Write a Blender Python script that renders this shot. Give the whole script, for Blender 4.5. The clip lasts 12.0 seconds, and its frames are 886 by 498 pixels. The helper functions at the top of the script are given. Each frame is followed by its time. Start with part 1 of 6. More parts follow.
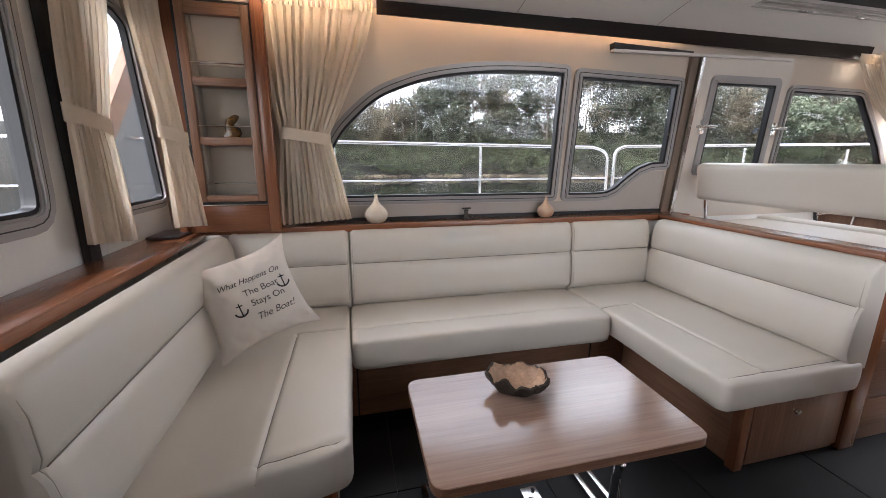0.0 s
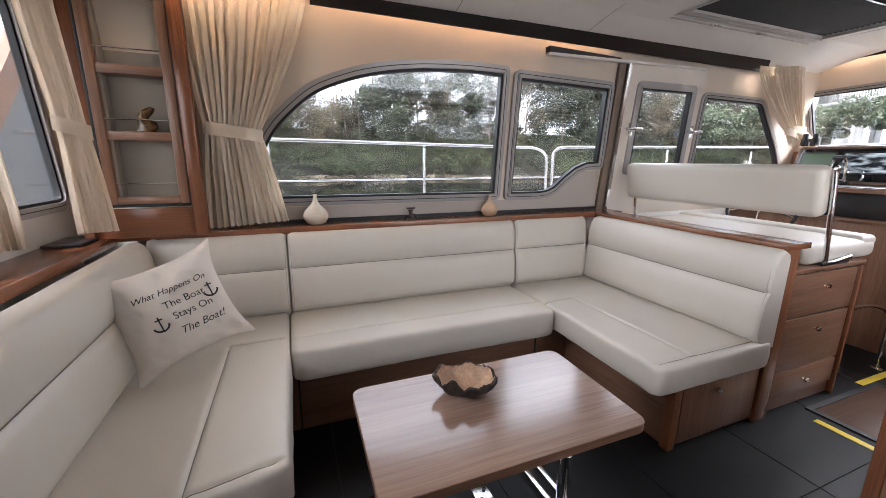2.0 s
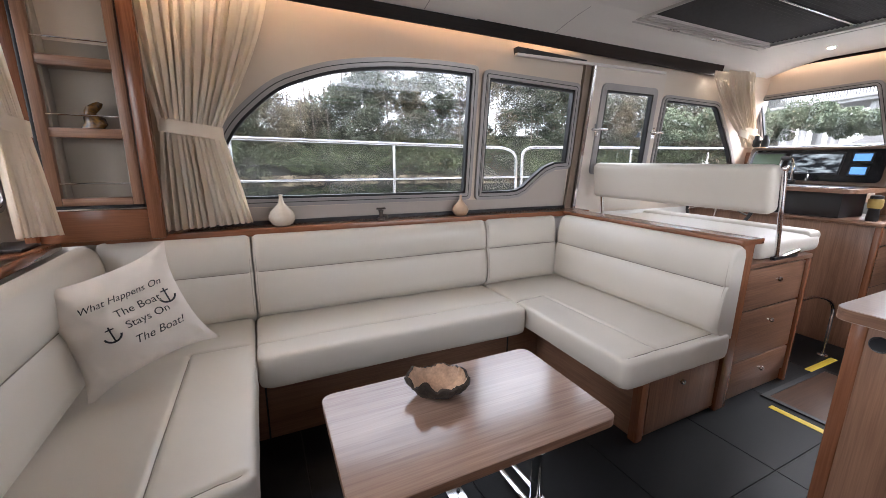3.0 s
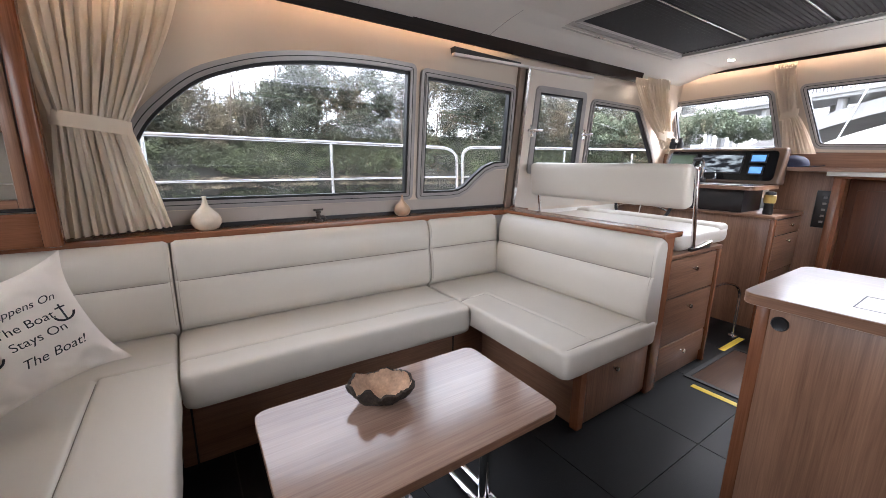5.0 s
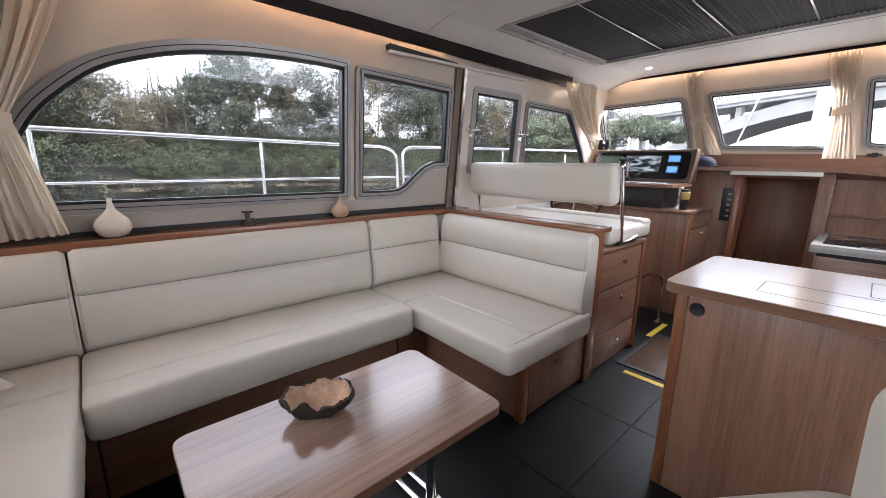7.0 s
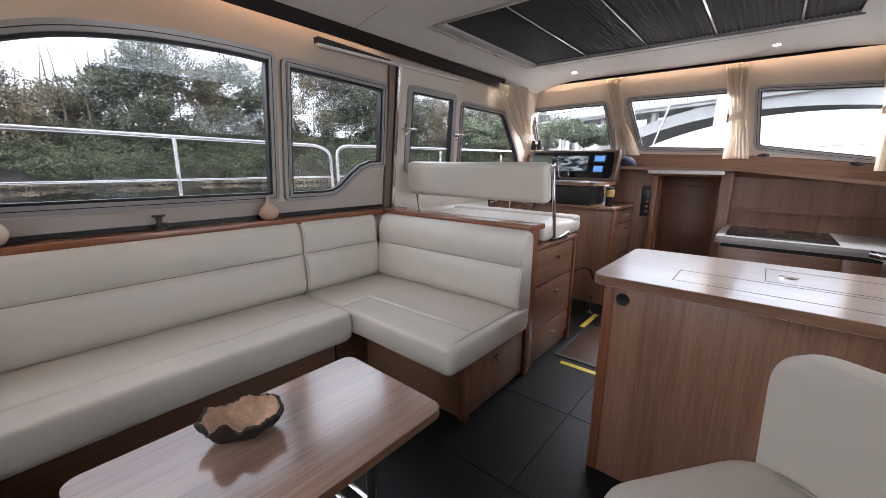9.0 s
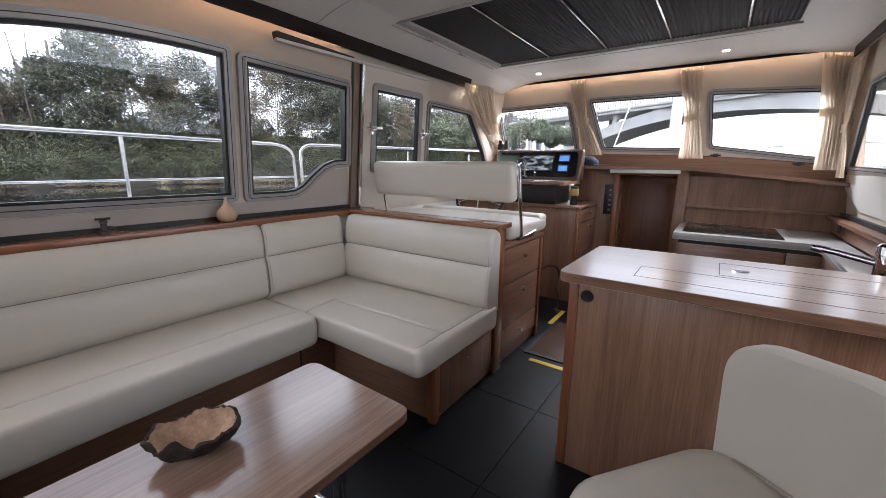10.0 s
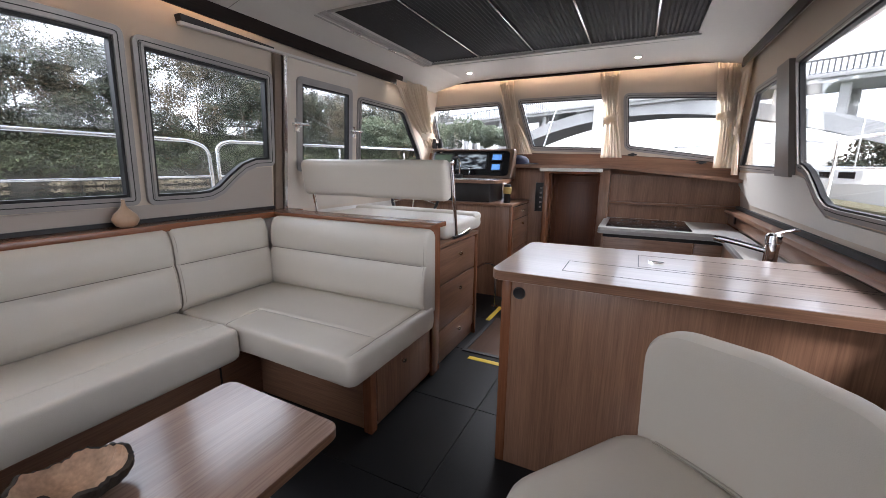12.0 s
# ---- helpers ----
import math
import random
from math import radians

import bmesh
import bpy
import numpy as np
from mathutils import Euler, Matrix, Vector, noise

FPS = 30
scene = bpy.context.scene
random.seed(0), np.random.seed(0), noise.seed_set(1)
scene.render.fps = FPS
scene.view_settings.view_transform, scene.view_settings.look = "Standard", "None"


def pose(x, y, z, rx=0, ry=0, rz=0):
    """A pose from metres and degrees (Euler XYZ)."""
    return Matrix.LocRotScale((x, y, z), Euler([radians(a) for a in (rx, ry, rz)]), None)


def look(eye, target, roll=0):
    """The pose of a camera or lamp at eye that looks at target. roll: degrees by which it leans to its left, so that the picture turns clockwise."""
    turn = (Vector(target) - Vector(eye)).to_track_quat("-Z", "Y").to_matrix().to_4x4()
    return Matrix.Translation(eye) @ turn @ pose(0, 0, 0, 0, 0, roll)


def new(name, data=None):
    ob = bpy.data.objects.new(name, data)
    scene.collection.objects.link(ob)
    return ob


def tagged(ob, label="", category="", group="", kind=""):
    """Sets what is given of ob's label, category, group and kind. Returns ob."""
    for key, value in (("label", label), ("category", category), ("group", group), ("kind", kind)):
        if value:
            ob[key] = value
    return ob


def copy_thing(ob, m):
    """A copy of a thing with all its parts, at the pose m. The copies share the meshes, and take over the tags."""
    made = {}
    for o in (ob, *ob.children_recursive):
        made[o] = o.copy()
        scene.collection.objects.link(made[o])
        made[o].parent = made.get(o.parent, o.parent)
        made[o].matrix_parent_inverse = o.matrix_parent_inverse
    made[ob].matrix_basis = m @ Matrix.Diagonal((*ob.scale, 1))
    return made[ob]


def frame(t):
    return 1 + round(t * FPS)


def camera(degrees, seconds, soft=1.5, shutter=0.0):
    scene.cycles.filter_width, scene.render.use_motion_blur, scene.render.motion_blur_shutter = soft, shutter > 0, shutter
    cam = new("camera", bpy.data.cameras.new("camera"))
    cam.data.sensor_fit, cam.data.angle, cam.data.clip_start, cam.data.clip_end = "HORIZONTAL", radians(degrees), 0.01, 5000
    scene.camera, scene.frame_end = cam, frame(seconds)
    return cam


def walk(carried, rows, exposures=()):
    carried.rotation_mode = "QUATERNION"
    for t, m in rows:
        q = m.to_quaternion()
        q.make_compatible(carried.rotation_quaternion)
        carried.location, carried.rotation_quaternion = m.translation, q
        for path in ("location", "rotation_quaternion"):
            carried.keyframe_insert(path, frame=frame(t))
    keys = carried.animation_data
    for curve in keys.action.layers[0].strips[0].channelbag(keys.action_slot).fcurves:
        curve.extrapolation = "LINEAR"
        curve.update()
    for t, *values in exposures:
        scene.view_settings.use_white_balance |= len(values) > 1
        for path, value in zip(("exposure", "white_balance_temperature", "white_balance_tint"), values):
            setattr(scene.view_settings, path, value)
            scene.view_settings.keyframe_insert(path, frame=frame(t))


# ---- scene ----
cam = camera(97.4, 12.0, soft=0.7)
PATH = [
    (0.0, 0.0033, -0.0010, 1.3320, -13.605, -12.994, -0.189),
    (0.5, 0.0090, 0.0081, 1.3297, -15.471, -12.972, -0.261),
    (1.0, 0.0147, 0.0167, 1.3273, -17.420, -12.943, -0.326),
    (1.5, 0.0206, 0.0247, 1.3248, -19.426, -12.908, -0.386),
    (2.0, 0.0265, 0.0321, 1.3223, -21.466, -12.867, -0.439),
    (2.5, 0.0326, 0.0389, 1.3198, -23.524, -12.822, -0.486),
    (3.0, 0.0390, 0.0451, 1.3172, -25.588, -12.773, -0.528),
    (5.0, 0.0674, 0.0646, 1.3067, -33.806, -12.551, -0.646),
    (5.5, 0.0755, 0.0682, 1.3042, -35.852, -12.492, -0.664),
    (6.0, 0.0841, 0.0713, 1.3016, -37.901, -12.435, -0.679),
    (6.5, 0.0932, 0.0739, 1.2991, -39.958, -12.378, -0.690),
    (7.0, 0.1029, 0.0761, 1.2966, -42.031, -12.323, -0.698),
    (9.0, 0.1482, 0.0803, 1.2874, -50.556, -12.138, -0.700),
    (9.5, 0.1614, 0.0803, 1.2853, -52.755, -12.104, -0.696),
    (10.0, 0.1755, 0.0800, 1.2833, -54.975, -12.077, -0.689),
    (10.5, 0.1905, 0.0792, 1.2814, -57.209, -12.056, -0.681),
    (11.0, 0.2063, 0.0781, 1.2797, -59.444, -12.043, -0.672),
    (11.5, 0.2232, 0.0767, 1.2781, -61.661, -12.039, -0.662),
    (12.0, 0.2411, 0.0749, 1.2766, -63.838, -12.044, -0.652),
]
walk(cam, [(t, pose(x, y, z, 90 + pitch, roll, yaw)) for t, x, y, z, yaw, pitch, roll in PATH],
     [(0.0, 2.92, 6400, 17), (3.0, 3.05, 6330, 17), (5.5, 3.07, 6270, 17), (7.0, 2.94, 6250, 17), (9.0, 2.62, 6260, 16.5), (10.0, 2.47, 6250, 16.5), (12.0, 2.54, 6260, 16.5)])

# ---- world, sun, lamps ----
world = bpy.data.worlds.new("overcast_sky")
scene.world = world
world.use_nodes = True
wn = world.node_tree
sky = wn.nodes.new("ShaderNodeTexSky")
sky.sky_type = "NISHITA"
sky.sun_disc = False
sky.sun_elevation, sky.sun_rotation = radians(53), radians(225)
sky.air_density, sky.dust_density, sky.ozone_density = 1.0, 1.6, 1.0
hsv = wn.nodes.new("ShaderNodeHueSaturation")
hsv.inputs["Saturation"].default_value = 0.3
wn.links.new(sky.outputs[0], hsv.inputs["Color"])
wn.links.new(hsv.outputs[0], wn.nodes["Background"].inputs[0])
wn.nodes["Background"].inputs[1].default_value = 0.15
sun = new("sun", bpy.data.lights.new("sun", "SUN"))
sun.data.energy, sun.data.angle, sun.data.color = 1.2, radians(14), (0.97, 0.98, 1.0)
sun.matrix_world = look((0, 0, 30), Vector((0, 0, 30)) + Vector((0.42, 0.42, -0.80)))


def sky_lamp(name, at, target, sx, sy, watts, tint=(0.92, 0.965, 1.0)):
    """Added lamp standing in for a window's daylight: a panel outside, mostly above its head."""
    ob = new(name, bpy.data.lights.new(name, "AREA"))
    ob.data.shape, ob.data.size, ob.data.size_y = "RECTANGLE", sx, sy
    ob.data.energy, ob.data.color = watts, tint
    ob.matrix_world = look(at, target)
    return ob


sky_lamp("daylight_port", (0.4, 3.1, 2.35), (0.5, 1.2, 1.0), 2.6, 0.7, 1.6)
sky_lamp("daylight_port_forward", (3.1, 3.1, 2.35), (3.0, 1.2, 1.0), 2.2, 0.7, 2.4)
sky_lamp("daylight_front", (5.4, 0.9, 2.5), (3.0, 0.9, 1.2), 2.9, 0.5, 38.0)
sky_lamp("daylight_starboard", (2.3, -3.0, 1.5), (2.6, 2.3, 1.85), 4.2, 1.6, 11)
# Unseen lamp added to lift the island's aft panel and the chair.
sky_lamp("daylight_aft", (-1.9, 1.0, 1.95), (1.7, -0.1, 0.7), 1.2, 0.7, 1.5).data.spread = radians(95)



# ---- materials ----
def material(name, colour, rough=0.5, metal=0.0, vary=0.12, scale=6.0, bump=0.0, bump_scale=60.0, stretch=(1, 1, 1), dark=None, sheen=0.0, coat=0.0):
    """A surface with two scales of variation: a soft mottling and a fine grain."""
    m = bpy.data.materials.new(name)
    m.use_nodes = True
    nt, b = m.node_tree, m.node_tree.nodes["Principled BSDF"]
    tex = nt.nodes.new("ShaderNodeTexCoord")
    mp = nt.nodes.new("ShaderNodeMapping")
    mp.inputs["Scale"].default_value = stretch
    nt.links.new(tex.outputs["Object"], mp.inputs[0])
    n1, n2 = nt.nodes.new("ShaderNodeTexNoise"), nt.nodes.new("ShaderNodeTexNoise")
    n1.inputs["Scale"].default_value, n1.inputs["Detail"].default_value = scale, 4
    n2.inputs["Scale"].default_value, n2.inputs["Detail"].default_value = bump_scale, 3
    for n in (n1, n2):
        nt.links.new(mp.outputs[0], n.inputs["Vector"])
    low = dark or tuple(c * (1 - 2 * vary) for c in colour)
    ramp = nt.nodes.new("ShaderNodeValToRGB")
    ramp.color_ramp.elements[0].position, ramp.color_ramp.elements[1].position = 0.3, 0.72
    ramp.color_ramp.elements[0].color, ramp.color_ramp.elements[1].color = (*low, 1), (*colour, 1)
    mixn = nt.nodes.new("ShaderNodeMix")
    mixn.inputs[0].default_value = 0.35
    nt.links.new(n1.outputs[0], mixn.inputs[2])
    nt.links.new(n2.outputs[0], mixn.inputs[3])
    nt.links.new(mixn.outputs[0], ramp.inputs[0])
    nt.links.new(ramp.outputs[0], b.inputs["Base Color"])
    b.inputs["Roughness"].default_value, b.inputs["Metallic"].default_value = rough, metal
    b.inputs["Sheen Weight"].default_value, b.inputs["Coat Weight"].default_value = sheen, coat
    if bump:
        bp = nt.nodes.new("ShaderNodeBump")
        bp.inputs["Strength"].default_value, bp.inputs["Distance"].default_value = bump, 0.002
        nt.links.new(n2.outputs[0], bp.inputs["Height"])
        nt.links.new(bp.outputs[0], b.inputs["Normal"])
    return m


def timber(name, light, dark, axis, rough=0.32, fine=1.0):
    """Veneer with its grain along one axis: long streaks, darker bands and pores."""
    m = bpy.data.materials.new(name)
    m.use_nodes = True
    nt, b = m.node_tree, m.node_tree.nodes["Principled BSDF"]
    tex, mp = nt.nodes.new("ShaderNodeTexCoord"), nt.nodes.new("ShaderNodeMapping")
    info = nt.nodes.new("ShaderNodeObjectInfo")
    shift = nt.nodes.new("ShaderNodeVectorMath")
    shift.operation = "ADD"
    scl = nt.nodes.new("ShaderNodeMath")
    scl.operation = "MULTIPLY"
    scl.inputs[1].default_value = 9.0
    nt.links.new(info.outputs["Random"], scl.inputs[0])
    nt.links.new(tex.outputs["Object"], shift.inputs[0])
    nt.links.new(scl.outputs[0], shift.inputs[1])
    nt.links.new(shift.outputs[0], mp.inputs[0])
    mp.inputs["Scale"].default_value = [0.028 if a == axis else 1.0 for a in "xyz"]
    outs = []
    for s, d in ((7 * fine, 4), (60 * fine, 4), (240 * fine, 3)):
        n = nt.nodes.new("ShaderNodeTexNoise")
        n.inputs["Scale"].default_value, n.inputs["Detail"].default_value = s, d
        n.inputs["Distortion"].default_value = 0.35
        nt.links.new(mp.outputs[0], n.inputs["Vector"])
        outs.append(n.outputs[0])
    a = nt.nodes.new("ShaderNodeMix")
    a.inputs[0].default_value = 0.42
    nt.links.new(outs[0], a.inputs[2])
    nt.links.new(outs[1], a.inputs[3])
    c = nt.nodes.new("ShaderNodeMix")
    c.inputs[0].default_value = 0.36
    nt.links.new(a.outputs[0], c.inputs[2])
    nt.links.new(outs[2], c.inputs[3])
    ramp = nt.nodes.new("ShaderNodeValToRGB")
    e = ramp.color_ramp.elements
    e[0].position, e[1].position = 0.36, 0.66
    e[0].color, e[1].color = (*dark, 1), (*light, 1)
    nt.links.new(c.outputs[0], ramp.inputs[0])
    nt.links.new(ramp.outputs[0], b.inputs["Base Color"])
    b.inputs["Roughness"].default_value = rough
    bp = nt.nodes.new("ShaderNodeBump")
    bp.inputs["Strength"].default_value, bp.inputs["Distance"].default_value = 0.12, 0.001
    nt.links.new(outs[2], bp.inputs["Height"])
    nt.links.new(bp.outputs[0], b.inputs["Normal"])
    return m


def glowing(name, colour, strength):
    m = bpy.data.materials.new(name)
    m.use_nodes = True
    b = m.node_tree.nodes["Principled BSDF"]
    b.inputs["Base Color"].default_value = (*colour, 1)
    b.inputs["Emission Color"].default_value = (*colour, 1)
    b.inputs["Emission Strength"].default_value = strength
    return m


def pane_glass(name, tint):
    """A thin tinted pane: light passes straight, the surface mirrors by its angle."""
    m = bpy.data.materials.new(name)
    m.use_nodes = True
    nt = m.node_tree
    out = nt.nodes["Material Output"]
    nt.nodes.remove(nt.nodes["Principled BSDF"])
    t, g, f, mx = (nt.nodes.new(k) for k in ("ShaderNodeBsdfTransparent", "ShaderNodeBsdfGlossy", "ShaderNodeLayerWeight", "ShaderNodeMixShader"))
    pw, ad = nt.nodes.new("ShaderNodeMath"), nt.nodes.new("ShaderNodeMath")
    pw.operation, pw.inputs[1].default_value = "POWER", 5.0
    ad.operation, ad.inputs[1].default_value, ad.inputs[2].default_value = "MULTIPLY_ADD", 0.8, 0.045
    nt.links.new(f.outputs["Facing"], pw.inputs[0])
    nt.links.new(pw.outputs[0], ad.inputs[0])
    t.inputs[0].default_value = (*tint, 1)
    g.inputs["Roughness"].default_value = 0.01
    f.inputs["Blend"].default_value = 0.5
    nt.links.new(ad.outputs[0], mx.inputs[0])
    nt.links.new(t.outputs[0], mx.inputs[1])
    nt.links.new(g.outputs[0], mx.inputs[2])
    nt.links.new(mx.outputs[0], out.inputs[0])
    return m


WL, WD = (0.315, 0.17, 0.105), (0.145, 0.07, 0.04)
WOOD = {a: timber("walnut_veneer_" + a, WL, WD, a) for a in "xyz"}
TOPWOOD = timber("table_veneer", (0.40, 0.262, 0.195), (0.21, 0.122, 0.085), "x", 0.2, 0.8)
# Worktop veneer is lightened: part of the window sheen sits in its colour.
ISLWOOD = timber("worktop_veneer_sheen", (0.50, 0.39, 0.33), (0.34, 0.25, 0.20), "y", 0.15, 0.8)
for _m in (TOPWOOD, ISLWOOD):
    _p = _m.node_tree.nodes["Principled BSDF"]
    _p.inputs["Coat Weight"].default_value, _p.inputs["Coat Roughness"].default_value, _p.inputs["Coat IOR"].default_value = 1.0, 0.3, 1.6
TOPWOOD.node_tree.nodes["Principled BSDF"].inputs["Coat Weight"].default_value = 0.45
TOPWOOD.node_tree.nodes["Principled BSDF"].inputs["Coat Roughness"].default_value = 0.14
REDWOOD = {a: timber("solid_mahogany_edge_" + a, (0.27, 0.108, 0.052), (0.15, 0.055, 0.026), a, 0.25) for a in "xyz"}
DARKWOOD = timber("dark_valance_wood", (0.020, 0.011, 0.008), (0.009, 0.005, 0.004), "x", 0.5)
DARKWOOD.node_tree.nodes["Principled BSDF"].inputs["Specular IOR Level"].default_value = 0.2
LEATHER = material("cream_leather", (0.60, 0.545, 0.468), 0.36, vary=0.035, scale=3, bump=0.25, bump_scale=420)
_n = LEATHER.node_tree
_w, _b2 = _n.nodes.new("ShaderNodeTexNoise"), _n.nodes.new("ShaderNodeBump")
_tc = next(k for k in _n.nodes if k.type == "TEX_COORD")
_w.inputs["Scale"].default_value, _w.inputs["Detail"].default_value, _w.inputs["Distortion"].default_value = 5.0, 3.0, 0.5
_b2.inputs["Strength"].default_value, _b2.inputs["Distance"].default_value = 0.2, 0.012
_n.links.new(_tc.outputs["Object"], _w.inputs["Vector"])
_n.links.new(_w.outputs[0], _b2.inputs["Height"])
_b1 = next(k for k in _n.nodes if k.type == "BUMP" and k != _b2)
_n.links.new(_b2.outputs[0], _b1.inputs["Normal"])
# Dark colour of the seam tubes stands in for shade inside the creases.
CREASESHADE = material("seam_crease_shade", (0.22, 0.19, 0.155), 0.7, vary=0.1)
PIPING = material("leather_piping", (0.44, 0.39, 0.32), 0.5, vary=0.05)
LINING = material("cream_headlining", (0.66, 0.565, 0.465), 0.7, vary=0.03, scale=2, bump=0.1, bump_scale=300)
CEILING = material("ceiling_panel", (0.75, 0.725, 0.69), 0.55, vary=0.03, scale=1.5)
GELCOAT = material("white_moulded_panel", (0.74, 0.71, 0.66), 0.35, vary=0.03, scale=2)
CLOTH = material("curtain_cloth", (0.95, 0.875, 0.77), 0.85, vary=0.05, scale=12, bump=0.3, bump_scale=700, sheen=0.3)
_n = CLOTH.node_tree
_tr, _mx = _n.nodes.new("ShaderNodeBsdfTranslucent"), _n.nodes.new("ShaderNodeMixShader")
_tr.inputs[0].default_value = (0.92, 0.80, 0.66, 1)
_mx.inputs[0].default_value = 0.30
_n.links.new(_n.nodes["Principled BSDF"].outputs[0], _mx.inputs[1])
_n.links.new(_tr.outputs[0], _mx.inputs[2])
_n.links.new(_mx.outputs[0], _n.nodes["Material Output"].inputs[0])
FLOOR = material("black_floor_vinyl", (0.008, 0.0085, 0.0095), 0.5, vary=0.2, scale=5, bump=0.3, bump_scale=180)
FLOOR.node_tree.nodes["Principled BSDF"].inputs["Specular IOR Level"].default_value = 0.2
GREY = material("grey_window_frame", (0.37, 0.352, 0.342), 0.33, metal=0.2, vary=0.06, scale=9)
BLACK = material("black_rubber", (0.010, 0.010, 0.011), 0.5, vary=0.15)
PLASTIC = material("black_plastic", (0.022, 0.022, 0.024), 0.3, vary=0.15, scale=9)
CHROME = material("polished_chrome", (0.86, 0.86, 0.87), 0.07, metal=1.0, vary=0.02)
STEEL = material("stainless_rail", (0.78, 0.79, 0.81), 0.2, metal=1.0, vary=0.04, scale=20)
BRASS = material("satin_knob", (0.75, 0.68, 0.58), 0.18, metal=1.0, vary=0.04)
YELLOW = material("yellow_safety_tape", (0.85, 0.62, 0.06), 0.5, vary=0.08)
STONE = material("speckled_grey_worktop", (0.50, 0.49, 0.47), 0.3, vary=0.12, scale=160)
HOB = material("black_hob_glass", (0.012, 0.012, 0.013), 0.06, vary=0.1)
DOORPAINT = material("cream_gloss_door", (0.70, 0.625, 0.545), 0.22, vary=0.03, scale=2)
# Darker copy of the lining: the cabinet's inner shade is put into the colour.
SHELFLINING = material("shaded_shelf_lining", (0.37, 0.325, 0.27), 0.7, vary=0.06, scale=5, bump=0.1, bump_scale=300)
GLASS = pane_glass("tinted_window_glass", (0.9, 0.915, 0.915))


# ---- mesh helpers ----
def obj(name, bm, mat, parent=None, label="", smooth=True):
    me = bpy.data.meshes.new(name)
    bmesh.ops.recalc_face_normals(bm, faces=bm.faces)
    bm.to_mesh(me)
    bm.free()
    me.materials.append(mat)
    if smooth:
        me.polygons.foreach_set("use_smooth", [True] * len(me.polygons))
        me.set_sharp_from_angle(angle=radians(38))
    ob = new(name, me)
    if parent:
        ob.parent = parent
    if label:
        ob["label"] = label
    return ob


part = obj


def thing(name, at=(0, 0, 0), label="", category="", group="", kind=""):
    e = new(name)
    e.location = at
    e.empty_display_size = 0.1
    return tagged(e, label, category, group, kind)


def add_box(bm, lo, hi, bevel=0.0, seg=2):
    g = bmesh.ops.create_cube(bm, size=1.0)
    vs = g["verts"]
    lo, hi = Vector(lo), Vector(hi)
    for v in vs:
        v.co = Vector([lo[i] + (v.co[i] + 0.5) * (hi[i] - lo[i]) for i in range(3)])
    if bevel:
        es = list({e for v in vs for e in v.link_edges})
        bmesh.ops.bevel(bm, geom=es, offset=bevel, segments=seg, affect="EDGES", profile=0.5)
    return vs


def box(lo, hi, bevel=0.004, seg=2):
    bm = bmesh.new()
    add_box(bm, lo, hi, bevel, seg)
    return bm


def tube(points, r, sides=12, closed=False):
    """A round bar swept along points."""
    bm = bmesh.new()
    pts = [Vector(p) for p in points]
    n, rings, up = len(pts), [], None
    for i, p in enumerate(pts):
        a, b = pts[i - 1] if (i or closed) else p, pts[(i + 1) % n] if (i < n - 1 or closed) else p
        d = (b - a).normalized()
        if up is None:
            up = Vector((0, 0, 1)) if abs(d.z) < 0.9 else Vector((1, 0, 0))
        side = d.cross(up).normalized()
        up = side.cross(d).normalized()
        rings.append([bm.verts.new(p + r * (math.cos(2 * math.pi * k / sides) * side + math.sin(2 * math.pi * k / sides) * up)) for k in range(sides)])
    for i in range(n if closed else n - 1):
        A, B = rings[i], rings[(i + 1) % n]
        for k in range(sides):
            bm.faces.new((A[k], A[(k + 1) % sides], B[(k + 1) % sides], B[k]))
    if not closed:
        bm.faces.new(rings[0])
        bm.faces.new(rings[-1])
    return bm


def rounded(points, r=0.05, n=5):
    """Points of a path with its corners rounded off."""
    P = [Vector(p) for p in points]
    out = [P[0]]
    for i in range(1, len(P) - 1):
        a, b = (P[i - 1] - P[i]), (P[i + 1] - P[i])
        k = min(r, a.length * 0.49, b.length * 0.49)
        p0, p1 = P[i] + a.normalized() * k, P[i] + b.normalized() * k
        for j in range(n + 1):
            t = j / n
            out.append(p0 * (1 - t) ** 2 + P[i] * 2 * t * (1 - t) + p1 * t * t)
    return out + [P[-1]]


def lathe(profile, at=(0, 0, 0), sides=28):
    """A turned solid from (radius, height) pairs."""
    bm = bmesh.new()
    rings = [[bm.verts.new((at[0] + r * math.cos(2 * math.pi * k / sides), at[1] + r * math.sin(2 * math.pi * k / sides), at[2] + z)) for k in range(sides)] for r, z in profile]
    for A, B in zip(rings, rings[1:]):
        for k in range(sides):
            bm.faces.new((A[k], A[(k + 1) % sides], B[(k + 1) % sides], B[k]))
    bm.faces.new(rings[0])
    bm.faces.new(rings[-1])
    return bm


def offset_loop(loop, d):
    """A closed 2D loop moved inward by d (corners mitred)."""
    area = sum(a[0] * b[1] - b[0] * a[1] for a, b in zip(loop, loop[1:] + loop[:1]))
    sgn = 1 if area > 0 else -1
    out, n = [], len(loop)
    for i in range(n):
        p, q, r = Vector(loop[i - 1]), Vector(loop[i]), Vector(loop[(i + 1) % n])
        a, b = (q - p).normalized(), (r - q).normalized()
        na, nb = Vector((-a.y, a.x)) * sgn, Vector((-b.y, b.x)) * sgn
        m = (na + nb)
        m = m / max(0.35, m.length_squared / 2) if m.length > 1e-6 else na
        out.append(tuple(q + m * d))
    return out


